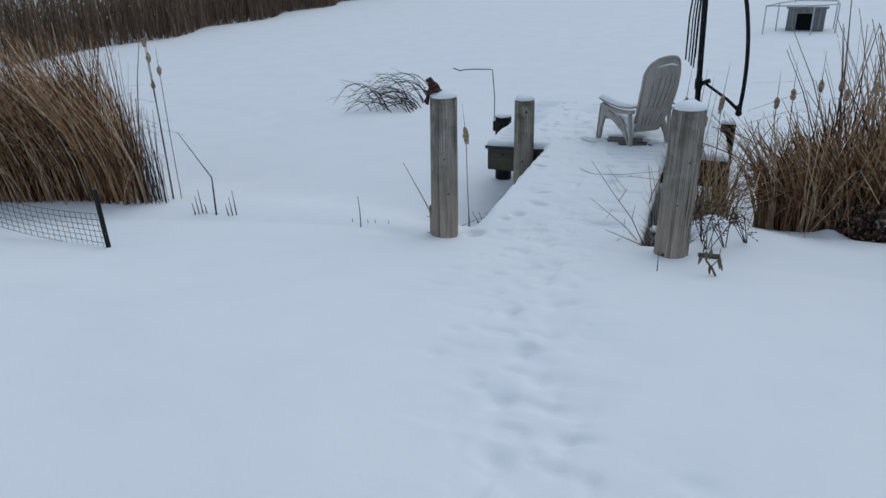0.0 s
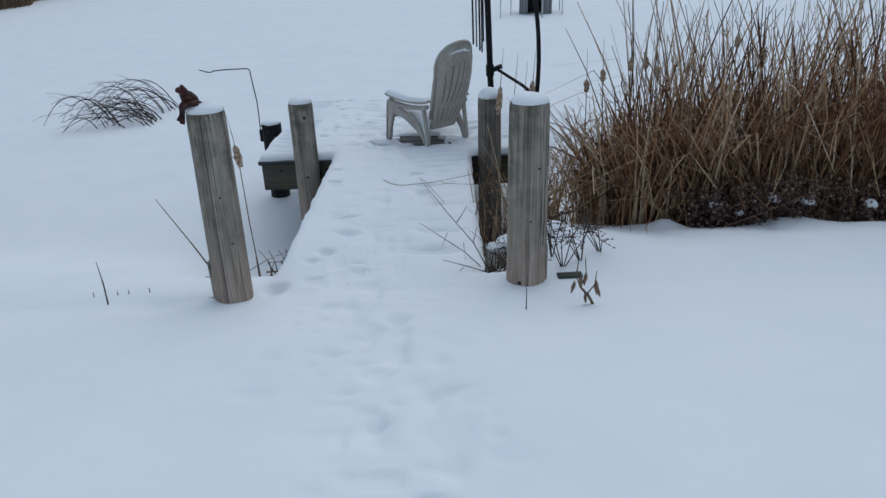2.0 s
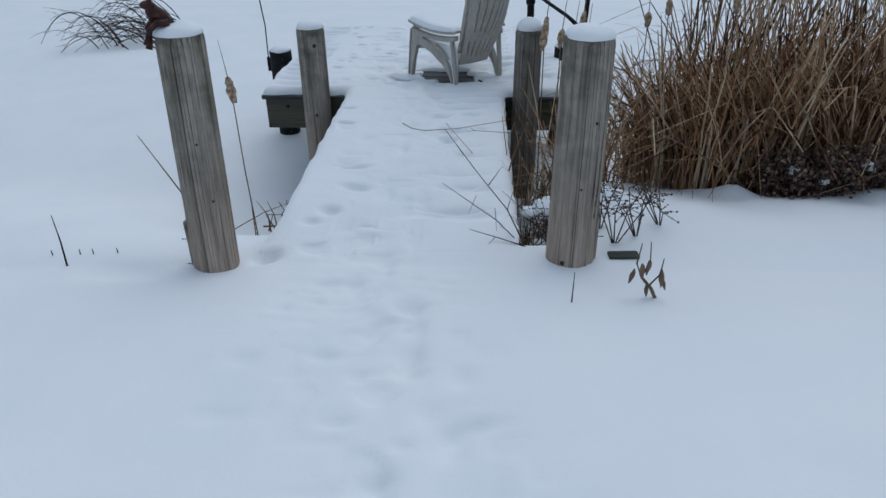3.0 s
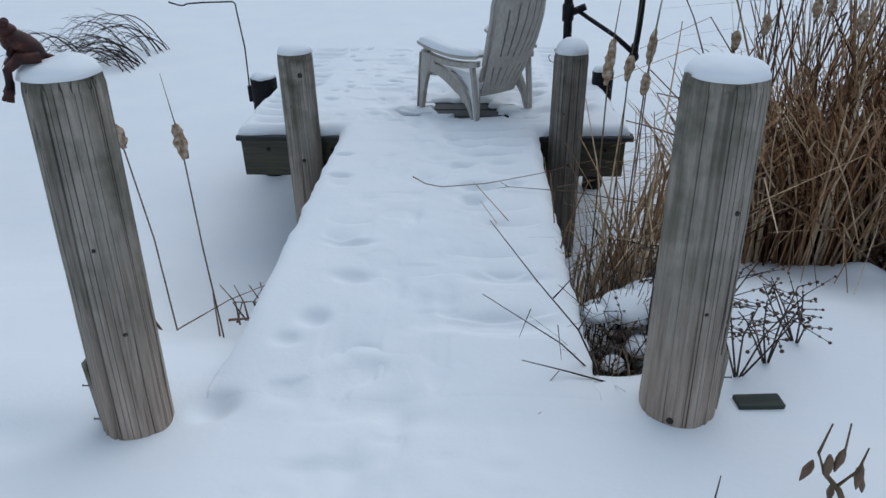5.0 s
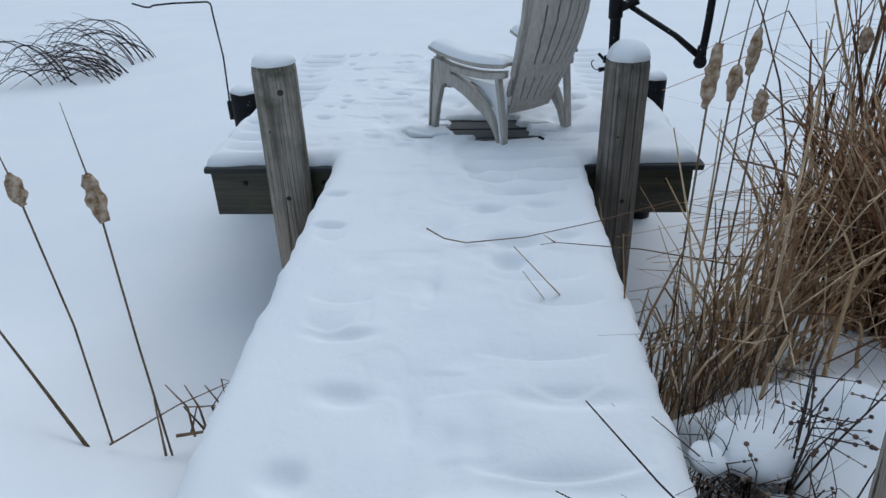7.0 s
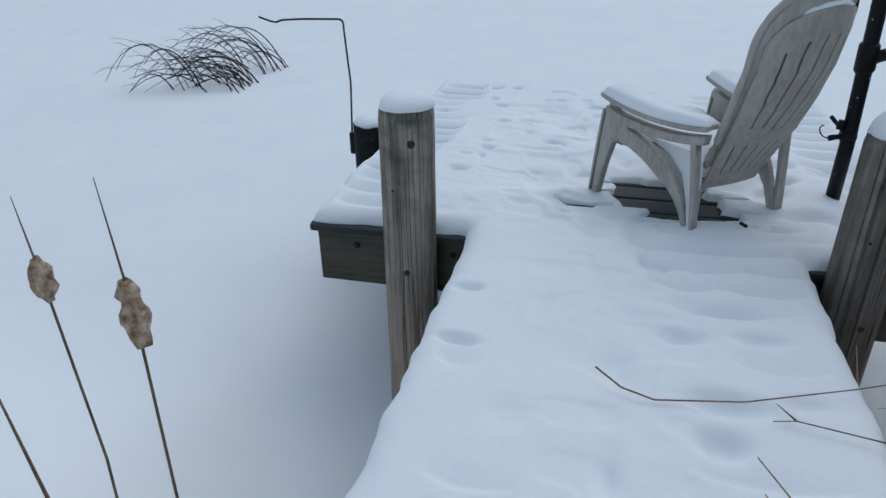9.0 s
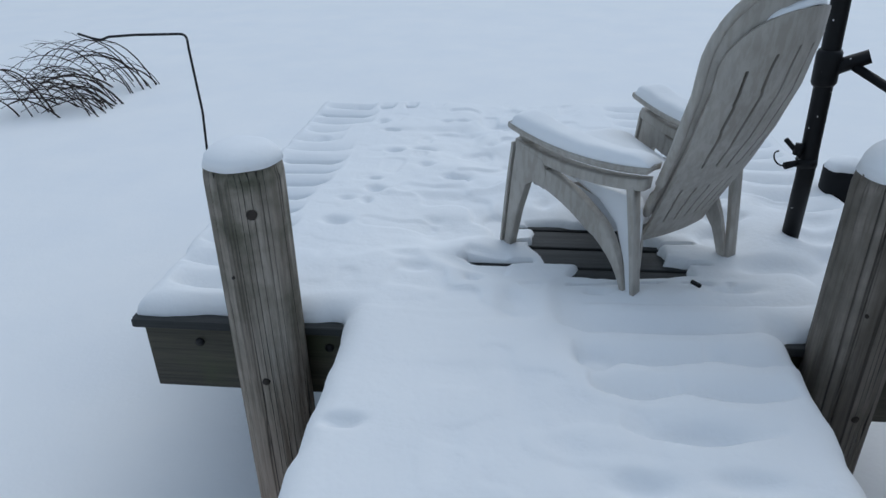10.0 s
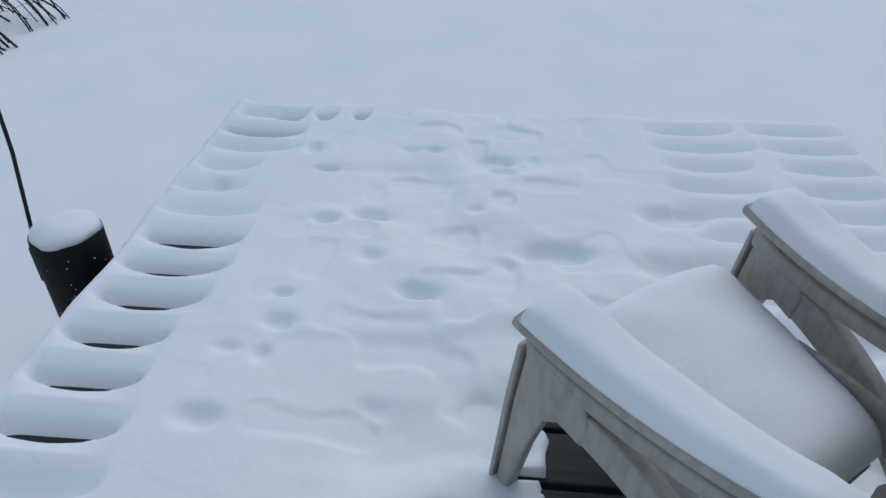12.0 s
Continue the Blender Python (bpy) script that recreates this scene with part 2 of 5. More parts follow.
def make_fluff():
    m, n, l, b = material("cattail_fluff", (0.36, 0.27, 0.19), 0.95, spec=0.1)
    f = noise_node(n, l, 45, 5)
    l.new(ramp(n, l, f.outputs[0], [(0.35, (0.2, 0.115, 0.065)), (0.5, (0.36, 0.26, 0.18)), (0.68, (0.55, 0.46, 0.37))]).outputs[0], b.inputs["Base Color"])
    bump(n, l, b, f.outputs[0], 1.0, 0.01)
    return m


FLUFF = make_fluff()


def make_bronze():
    m, n, l, b = material("rust_brown_casting", (0.14, 0.045, 0.025), 0.6, spec=0.3)
    f = noise_node(n, l, 30, 5)
    l.new(ramp(n, l, f.outputs[0], [(0.35, (0.015, 0.007, 0.007)), (0.55, (0.05, 0.013, 0.01)), (0.75, (0.12, 0.045, 0.028))]).outputs[0], b.inputs["Base Color"])
    return m


BRONZE = make_bronze()
HUT_WOOD = make_wood("grey_shed_board", (0.3, 0.31, 0.32), (0.16, 0.165, 0.17), (0.2, 0.21, 0.2), False)
# near-black that paints in the shade behind the hut's doorway
HUT_SHADE, *_ = material("shed_inside_shade", (0.015, 0.015, 0.017), 0.9)
PIPE, *_ = material("grey_pipe", (0.5, 0.51, 0.52), 0.4, 0.3)
GREEN_BOARD = make_wood("green_stained_board", (0.06, 0.075, 0.055), (0.025, 0.03, 0.025), (0.045, 0.06, 0.04), True)

# ---------------------------------------------------------------- ground
ICE = -0.81
WALK_L, WALK_R, WALK_0 = -0.985, 0.31, 4.0
DECK_L, DECK_R, DECK_0, DECK_1 = -1.742, 0.97, 6.975, 9.43
BOARD_TOP, PITCH, GAP_AT = 0.045, 0.154, 7.553


def deck_left(y):
    return DECK_L + 0.006 * (y - DECK_0)


def deck_right(y):
    return DECK_R - 0.03 * (y - DECK_0)



def pits(x, y, rows):
    """Dents: rows of x, y, half length across, half length along, depth."""
    z = np.zeros_like(x)
    for px, py, a, b, d in rows:
        near = (abs(x - px) < 3 * a) & (abs(y - py) < 3 * b)
        if near.any():
            q = ((x[near] - px) / a) ** 2 + ((y[near] - py) / b) ** 2
            z[near] -= d * np.exp(-q ** 1.3)
    return z


def trail():
    """Half-filled footprints down the bank to the dock."""
    r = random.Random(11)
    rows = []
    for i in range(95):
        t = r.random()
        y = 0.4 + 3.9 * t
        mid = 0.42 - 0.85 * t + 0.1 * math.sin(5 * t)
        rows.append((mid + r.gauss(0, 0.22), y, r.uniform(0.025, 0.07), r.uniform(0.025, 0.07), r.uniform(0.004, 0.016)))
    for i in range(16):
        t = (i + 0.5) / 16
        rows.append((0.42 - 0.85 * t + (0.09 if i % 2 else -0.09) + r.gauss(0, 0.03), 0.5 + 3.8 * t, 0.05, 0.085, r.uniform(0.015, 0.03)))
    return rows


BANK_PITS = trail() + [(-0.95, 4.22, 0.07, 0.06, 0.05), (-0.71, 2.87, 0.1, 0.05, 0.012), (-1.6, 4.05, 0.2, 0.1, 0.03)]


def ground_z(x, y):
    x, y = np.asarray(x, float), np.asarray(y, float)
    right = ease(x, 0.4, 1.1)
    left = ease(-x, 3.0, 4.2)
    strip = ease(x, WALK_L - 0.1, WALK_L + 0.12) * (1 - ease(x, WALK_R - 0.15, WALK_R + 0.05))
    y0 = 4.25 + 0.2 * right + 0.05 * left + 0.2 * strip + 0.06 * grain(x, x * 0, 0.9)
    y1 = 6.2 + 1.4 * right - 0.3 * strip + 0.2 * left + 0.9 * ease(-x, 1.5, 2.4)
    up = np.maximum(0, 4.14 - y)
    bank = 0.108 + 0.18 * np.minimum(up, 9) + 0.02 * ease(up, 0, 1)
    bank = bank + 0.012 * strip * ease(y, 3.4, 4.2) - 0.085 * np.clip(-x - 1.7, 0, 6) * ease(y, 1.0, 3.0)
    fall = ease(y, y0, y1)
    z = bank * (1 - fall) + ICE * fall
    z = z + (1 - fall) * (0.03 * grain(x, y, 1.7) + 0.008 * grain(x, y, 0.4, 3)) * (1 - 0.9 * strip * ease(y, 3.4, 4.2)) + fall * 0.012 * grain(x, y, 1.4, 5)
    lumps = right * ease(y, 4.6, 5.0) * (1 - ease(y, 6.3, 7.3)) * ease(-x, -9, -7)
    z = z + lumps * (0.05 * np.maximum(grain(x, y, 0.5, 9), -0.3) + 0.02 * grain(x, y, 0.22, 2))
    for px, py, s, h in ((0.6, 5.25, 0.2, 0.2), (0.42, 5.2, 0.1, 0.14), (0.85, 5.1, 0.16, 0.14), (0.6, 4.98, 0.1, 0.1), (0.46, 4.72, 0.16, -0.22), (1.78, 5.45, 0.12, 0.08), (2.7, 5.35, 0.25, 0.07)):
        z = z + h * np.exp(-((x - px) ** 2 + (y - py) ** 2) / (s * s))
    return z


def spread(fine, start, stop, out):
    """Even steps from start to stop, then ever longer ones out to a far distance on both sides."""
    mid = np.arange(start, stop + 1e-6, fine)
    steps, far = [], fine
    total = 0.0
    while total < out:
        far = min(far * 1.13, 400)
        total += far
        steps.append(total)
    steps = np.array(steps)
    return np.concatenate([(start - steps)[::-1], mid, stop + steps])


def bank_snow(x, y):
    """The bank with its half-filled footprints."""
    way = np.exp(-((x - (0.42 - 0.22 * (y - 0.4))) / 0.36) ** 2) * ease(y, -1, 0.4) * (1 - ease(y, 4.6, 5.0))
    z = ground_z(x, y) + 1.25 * pits(x, y, BANK_PITS)
    return z - way * (0.008 + 0.018 * ease(grain(x, y, 0.3, 26), 0.05, 0.4) + 0.016 * ease(grain(x, y, 0.13, 28), 0.15, 0.4))


def build_ground():
    xs, ys = spread(0.021, -1.5, 1.5, 3000), spread(0.021, 0.6, 5.6, 3000)
    gx, gy = np.meshgrid(xs, ys)
    gz = bank_snow(gx, gy)
    w, h = len(xs), len(ys)
    idx = np.arange(w * h).reshape(h, w)
    faces = np.stack([idx[:-1, :-1], idx[:-1, 1:], idx[1:, 1:], idx[1:, :-1]], -1).reshape(-1, 4).tolist()
    me = raw_mesh("ground", np.stack([gx, gy, gz], -1).reshape(-1, 3), faces, SNOW_FIELD)
    return tagged(new("ground", me), "snow-covered bank sloping down to a frozen pond", "snowy ground", kind="structure")


build_ground()


def gz_at(x, y):
    return float(ground_z(np.array([x]), np.array([y]))[0])


# ---------------------------------------------------------------- snow on the dock
def dock_distance(x, y):
    """How far inside the dock's outline a place lies; negative outside."""
    wob = 0.012 * grain(x, y, 0.17, 4) + 0.006 * grain(x, y, 0.06, 8)
    walk = np.minimum(np.minimum(x - WALK_L + 0.02, WALK_R + 0.02 - x), np.minimum(y - WALK_0, 99))
    walk = np.where(y > DECK_0 + 0.3, -9, walk)
    deck = np.minimum(np.minimum(x - deck_left(y) - 0.012, deck_right(y) - 0.012 - x), np.minimum(y - DECK_0 - 0.008, DECK_1 - y))
    k = 0.05
    hh = np.clip(0.5 + 0.5 * (walk - deck) / k, 0, 1)
    return deck * (1 - hh) + walk * hh + k * hh * (1 - hh) + wob


def dock_pits():
    r = random.Random(5)
    rows = [(0.0, 6.48, 0.08, 0.035, 0.035), (-0.17, 6.31, 0.07, 0.035, 0.035), (0.06, 6.32, 0.08, 0.03, 0.025),
            (-0.07, 5.99, 0.1, 0.045, 0.045), (-0.1, 5.83, 0.06, 0.045, 0.05), (-0.24, 6.78, 0.05, 0.05, 0.05),
            (-0.9, 6.45, 0.05, 0.022, 0.03), (-0.87, 6.13, 0.06, 0.022, 0.04), (0.13, 6.03, 0.05, 0.03, 0.02),
            (-0.62, 5.05, 0.09, 0.045, 0.035), (-0.68, 5.35, 0.1, 0.03, 0.03), (-0.72, 4.72, 0.06, 0.05, 0.04),
            (-0.5, 4.55, 0.04, 0.03, 0.02), (-0.8, 4.58, 0.05, 0.04, 0.03), (0.0, 4.72, 0.22, 0.06, 0.05), (0.05, 5.05, 0.16, 0.04, 0.03),
            (-0.75, 8.12, 0.05, 0.03, 0.06), (-0.55, 8.95, 0.06, 0.03, 0.05), (0.02, 8.3, 0.12, 0.06, 0.05), (0.05, 8.6, 0.1, 0.05, 0.05),
            (-0.05, 8.12, 0.06, 0.04, 0.03), (-0.55, 7.72, 0.04, 0.04, 0.06), (0.7, 7.4, 0.11, 0.09, 0.035), (0.7, 7.75, 0.08, 0.07, 0.03),
            (0.62, 7.32, 0.1, 0.09, 0.05), (0.43, 7.37, 0.11, 0.05, 0.045), (0.68, 7.62, 0.09, 0.06, 0.035), (0.37, 7.77, 0.07, 0.04, 0.045), (0.7, 7.47, 0.08, 0.05, 0.03), (0.25, 7.2, 0.09, 0.03, 0.03), (0.4, 8.0, 0.08, 0.05, 0.05), (0.66, 7.95, 0.1, 0.05, 0.035), (-0.35, 8.35, 0.1, 0.04, 0.06), (-0.95, 8.5, 0.06, 0.03, 0.04), (-0.62, 7.35, 0.12, 0.06, 0.035), (-0.75, 7.6, 0.1, 0.1, 0.03), (0.3, 7.62, 0.07, 0.06, 0.045), (-1.2, 7.62, 0.05, 0.03, 0.03), (-1.1, 7.95, 0.04, 0.03, 0.03)]
    for i in range(45):
        y = r.uniform(4.4, 7.1)
        rows.append((-0.36 + r.gauss(0, 0.13), y, r.uniform(0.03, 0.07), r.uniform(0.05, 0.14), r.uniform(0.003, 0.012)))
    for i in range(22):
        rows.append((r.gauss(-0.6, 0.42), r.uniform(7.15, 9.0), r.uniform(0.015, 0.06), r.uniform(0.012, 0.04), r.uniform(0.008, 0.03)))
    return rows


def furrow_rows():
    """Sunken snow along the gaps between boards: middle, gap, half length, depth, how far it stands open."""
    r = random.Random(23)
    rows = []
    for k in range(-3, 13):
        yg = GAP_AT + k * PITCH
        wide = 0.15 + 0.05 * r.random() - (0.05 if 6 < k < 9 else 0.0)
        deep = 0.075 if k < 6 else 0.045 if k < 9 else 0.07
        rows.append((DECK_L + 0.05 + wide + r.uniform(-0.01, 0.03), yg, wide, deep, 1.0 if k in (0, 1, 2, 3, 4, 5, 10, 12) else 0.0))
        if k > 1:
            rows.append((0.25 + r.uniform(-0.03, 0.03), yg, 0.19 + r.uniform(-0.02, 0.03), 0.065, 0.0))
            rows.append((0.68 + r.uniform(-0.03, 0.02), yg, 0.19 + r.uniform(-0.03, 0.02), 0.065, 0.0))
    for x, k, wide in ((-1.42, 11, 0.07), (-1.27, 11, 0.05), (-1.02, 12, 0.09), (-0.75, 12, 0.05), (-1.12, 11, 0.04)):
        rows.append((x, GAP_AT + k * PITCH, wide, 0.045, 1.0))
    for k, x, wide, deep in ((-3, 0.1, 0.4, 0.03), (-4, 0.02, 0.36, 0.085), (-5, -0.08, 0.22, 0.085), (-5, 0.2, 0.13, 0.06), (-6, -0.14, 0.13, 0.085), (-6, 0.12, 0.16, 0.085), (-7, 0.0, 0.2, 0.05),
                             (-9, 0.1, 0.14, 0.022), (-12, 0.0, 0.2, 0.02), (-13, 0.08, 0.16, 0.022), (-15, -0.02, 0.22, 0.03), (-16, 0.04, 0.12, 0.02), (-18, 0.0, 0.25, 0.035), (-19, 0.05, 0.2, 0.028),
                             (-10, -0.85, 0.07, 0.02), (-13, -0.72, 0.12, 0.018), (-14, -0.74, 0.09, 0.02)):
        rows.append((x, GAP_AT + k * PITCH, wide, deep, 0.0))
    return rows


def furrows(x, y, z):
    """Each one slopes in from the far board and ends at the crisp rim of the near board's snow."""
    for xc, yg, wide, deep, gape in FURROWS:
        near = (abs(x - xc) < wide) & (y > yg - 0.05) & (y < yg + 0.16)
        if not near.any():
            continue
        u = (x[near] - xc) / wide
        past = y[near] - yg + 0.006 - 0.028 * u ** 2
        lens = np.clip(1 - u ** 2, 0, 1) ** 0.75
        dip = 0.4 if gape else 0.12
        shape = np.where(past < 0, dip * np.exp(-(past / 0.05) ** 2) + (1 - dip) * np.exp(-(past / 0.009) ** 2), np.exp(-(np.maximum(past, 0) / 0.055) ** 1.35))
        low = z[near] - deep * lens * shape
        low = np.maximum(low, np.minimum(z[near], BOARD_TOP + 0.006))
        bare = gape * ease(past, -0.012, -0.004) * (1 - ease(past, 0.03 * lens, 0.03 * lens + 0.02)) * (1 - ease(abs(u), 0.75, 0.88))
        z[near] = low - 0.04 * bare
    return z


FURROWS = furrow_rows()


def dock_snow_height(x, y):
    """The snow's top over the boards."""
    d = dock_distance(x, y)
    full = 0.066 + 0.01 * grain(x, y, 0.6, 2) + 0.006 * grain(x, y, 0.2, 6)
    deep = np.where(y > DECK_0, full - 0.002, full)
    edge = np.clip(d / 0.085, 0, 1)
    z = BOARD_TOP + 0.004 + deep * np.sqrt(np.clip(1 - (1 - edge) ** 2, 0, 1))
    deck = ease(y, DECK_0, DECK_0 + 0.15)
    z = z + 1.15 * pits(x, y, DOCK_PITS)
    # loose, kicked-up snow where people walked
    tread = np.exp(-((x + 0.36) / 0.3) ** 2) * (1 - deck) * 0.5 + deck * np.exp(-((x + 0.6) / 0.5) ** 2)
    z = z - tread * (0.026 * ease(grain(x, y, 0.3, 14), 0.0, 0.4) + 0.014 * ease(grain(x, y, 0.11, 19), 0.2, 0.5)) + tread * 0.0035 * grain(x, y, 0.05, 17)
    z = np.where(d > 0.06, np.maximum(z, BOARD_TOP + 0.014), z)
    # thin under the chair, bare in the middle, open along the gaps between boards
    rag = 0.05 * grain(x, y, 0.13, 21) + 0.025 * grain(x, y, 0.05, 23)

    def patch(x0, x1, y0, y1):
        inside = np.minimum(np.minimum(x - x0, x1 - x) + rag, np.minimum(y - y0, y1 - y) + 0.35 * rag)
        return ease(inside, -0.03, 0.02)

    bare = np.maximum(patch(-0.38, 0.05, 7.4, 7.57), np.maximum(patch(-0.4, 0.0, 7.54, 7.72), patch(-0.26, 0.17, 7.325, 7.42)))
    cover = 1 - ease(abs(y - 7.5), 0.2, 0.36) * 1.0
    cover = cover * (1 - ease(abs(x + 0.12), 0.34, 0.6))
    z = np.where(d > 0.06, np.maximum(z - 0.035 * cover, BOARD_TOP + 0.008), z)
    z = furrows(x, y, z) - bare * 0.12
    for gy, x0, x1 in ((GAP_AT - 2 * PITCH, -0.28, 0.04), (GAP_AT - 2 * PITCH, 0.1, 0.24), (GAP_AT - PITCH, -0.64, -0.36), (GAP_AT - PITCH, 0.02, 0.26), (GAP_AT, -0.55, -0.36), (GAP_AT, 0.03, 0.24), (GAP_AT + PITCH, -0.5, 0.05)):
        z = z - 0.1 * (abs(y - gy - 0.003) < 0.0105) * ease(np.minimum(x - x0, x1 - x) + 1.2 * rag, 0, 0.03)
    z = np.maximum(z, BOARD_TOP - 0.06)
    # runs on from the bank's snow at the shore end
    shore = bank_snow(x, np.minimum(y, 4.38)) + 0.0015
    w = 1 - ease(y, 4.34, 4.85)
    z = z * (1 - w) + (shore + 0.6 * pits(x, y, DOCK_PITS)) * w
    return z - 0.05 * (1 - ease(y, 4.08, 4.3))


DOCK_PITS = dock_pits()


def build_dock_snow():
    s = 0.0095
    xs, ys = np.arange(DECK_L - 0.05, DECK_R + 0.05, s), np.arange(WALK_0, DECK_1 + 0.05, s)
    gx, gy = np.meshgrid(xs, ys)
    d = dock_distance(gx, gy)
    gz = dock_snow_height(gx, gy)
    dy, dx = np.gradient(d, s)
    slope = np.maximum(dx * dx + dy * dy, 0.25)
    out = (d < 0) & (d > -1.1 * s)
    gx, gy = gx - np.where(out, d * dx / slope, 0), gy - np.where(out, d * dy / slope, 0)
    keep = (d > -1.1 * s) & (gz > BOARD_TOP - 0.045)
    h, w = gx.shape
    idx = np.arange(w * h).reshape(h, w)
    cell = keep[:-1, :-1] & keep[:-1, 1:] & keep[1:, 1:] & keep[1:, :-1]
    quads = np.stack([idx[:-1, :-1], idx[:-1, 1:], idx[1:, 1:], idx[1:, :-1]], -1)[cell]
    # a skirt hangs from the outline to the boards
    edges = np.concatenate([quads[:, [0, 1]], quads[:, [1, 2]], quads[:, [2, 3]], quads[:, [3, 0]]])
    key = np.sort(edges, 1)
    _, first, count = np.unique(key[:, 0] * (w * h) + key[:, 1], return_index=True, return_counts=True)
    rim = edges[first[count == 1]]
    pts = np.stack([gx, gy, gz], -1).reshape(-1, 3)
    used = np.unique(np.concatenate([quads.ravel()]))
    remap = -np.ones(w * h, int)
    remap[used] = np.arange(len(used))
    verts = pts[used]
    rim_ids = np.unique(rim)
    low = {int(v): len(verts) + i for i, v in enumerate(rim_ids)}
    lower = pts[rim_ids].copy()
    lower[:, 2] = np.minimum(lower[:, 2], BOARD_TOP - np.where(lower[:, 1] < DECK_0, 0.02, 0.001)) - 0.002
    verts = np.concatenate([verts, lower])
    faces = remap[quads].tolist() + [[int(remap[b]), int(remap[a]), low[int(a)], low[int(b)]] for a, b in rim]
    me = raw_mesh("dock_snow", verts, faces, SNOW)
    return tagged(new("dock_snow", me), "trodden fresh snow lying over the dock boards", "snow", kind="stuff")


build_dock_snow()


# ---------------------------------------------------------------- dock: frame, then boards
def build_dock():
    dock = thing("dock", pose(0, 0, 0), "snow-covered wooden dock with a T-shaped end platform", "dock")
    bm = bmesh.new()
    box(bm, DECK_L + 0.025, DECK_R - 0.04, 6.98, 7.04, -0.25, BOARD_TOP - 0.032, 0.004)
    part("rim_board", bm, RIM_WOOD, dock, "dark mossy rim board")
    bm = bmesh.new()
    box(bm, DECK_L, DECK_R + 0.01, 6.962, 7.045, BOARD_TOP - 0.031, BOARD_TOP, 0.004)
    part("cap_board", bm, DECK_WOOD, dock, "wet grey board along the platform's front edge")
    for y in (9.35,):
        bm = bmesh.new()
        box(bm, -1.68, 0.84, y, y + 0.04, -0.2, BOARD_TOP - 0.032, 0.004)
        part("rim_board", bm, RIM_WOOD, dock)
    for x in (-1.66, -1.0, 0.25, 0.8):
        bm = bmesh.new()
        box(bm, x, x + 0.04, 7.042, 9.348, -0.2, BOARD_TOP - 0.032, 0.004)
        part("joist", bm, RIM_WOOD, dock)
    for x in (WALK_L + 0.05, WALK_R - 0.09):
        bm = bmesh.new()
        box(bm, x, x + 0.04, 4.3, 6.983, -0.2, BOARD_TOP - 0.032, 0.004)
        part("stringer", bm, RIM_WOOD, dock)
    for x in (-1.53, -1.08, 0.36, 0.8):
        bm = bmesh.new()
        tube(bm, [(x, 6.986, -0.055), (x, 6.972, -0.055)], [0.018, 0.014], 8)
        part("bolt", bm, DARK_STEEL, dock, "dark bolt head")
    return dock


DOCK = build_dock()


def build_piling(name, x, y, z0, z1, r, wood, seed, label, lean=(0, 0), dark_top=0.0):
    """A round timber pile with drying cracks."""
    q = random.Random(seed)
    pile = thing(name, Matrix.Translation((x, y, z0)), label, "piling", "dock pilings")
    cracks = [(q.uniform(0, 2 * math.pi), q.uniform(0, 0.5), q.uniform(0.55, 1.05), q.uniform(0.005, 0.012), q.uniform(0.02, 0.05), q.uniform(0, 6)) for _ in range(22)]
    h, sides, rows = z1 - z0, 150, 46
    long = math.sqrt(h * h + lean[0] ** 2 + lean[1] ** 2)
    verts, faces = [], []
    for j in range(rows + 1):
        t = j / rows
        for i in range(sides):
            a = 2 * math.pi * i / sides
            rr = r * (1.03 - 0.05 * t) * (1 + 0.02 * math.sin(2 * a + seed) + 0.012 * math.sin(5 * a + 2 * t + seed))
            rr += 0.0025 * noise.noise((8 * math.cos(a), 8 * math.sin(a), 2 * t + seed))
            for ca, t0, t1, depth, width, ph in cracks:
                mid = ca + 0.05 * math.sin(5 * t + ph) + 0.02 * math.sin(17 * t + ph)
                da = (a - mid + math.pi) % (2 * math.pi) - math.pi
                if abs(da) < width and t0 < t < t1:
                    rr -= depth * (1 - abs(da) / width) * min(1, 8 * (t - t0), 8 * max(t1 - t, 0.02))
            if j == rows:
                rr -= 0.006
            px, py = rr * math.cos(a), rr * math.sin(a)
            verts.append((px, py, long * t + t * (px * lean[0] + py * lean[1]) / h - (0.004 if j == rows - 1 else 0)))
    for j in range(rows):
        for i in range(sides):
            k = (i + 1) % sides
            faces.append((j * sides + i, j * sides + k, (j + 1) * sides + k, (j + 1) * sides + i))
    verts.append((0, 0, long))
    faces += [(rows * sides + i, rows * sides + (i + 1) % sides, len(verts) - 1) for i in range(sides)]
    shaft = new("shaft", raw_mesh("shaft", verts, faces, wood))
    shaft.parent = pile
    shaft.matrix_basis = Vector((0, 0, 1)).rotation_difference(Vector((lean[0], lean[1], h))).to_matrix().to_4x4()
    return pile


def knot(pile, angle, z, r, size, lean=(0, 0)):
    bm = bmesh.new()
    c, s = math.cos(angle), math.sin(angle)
    tube(bm, [((r - 0.012) * c + lean[0], (r - 0.012) * s + lean[1], z), ((r + 0.003) * c + lean[0], (r + 0.003) * s + lean[1], z)], [size, size * 0.8], 10)
    part("knot", bm, END_GRAIN, pile, "dark knot")


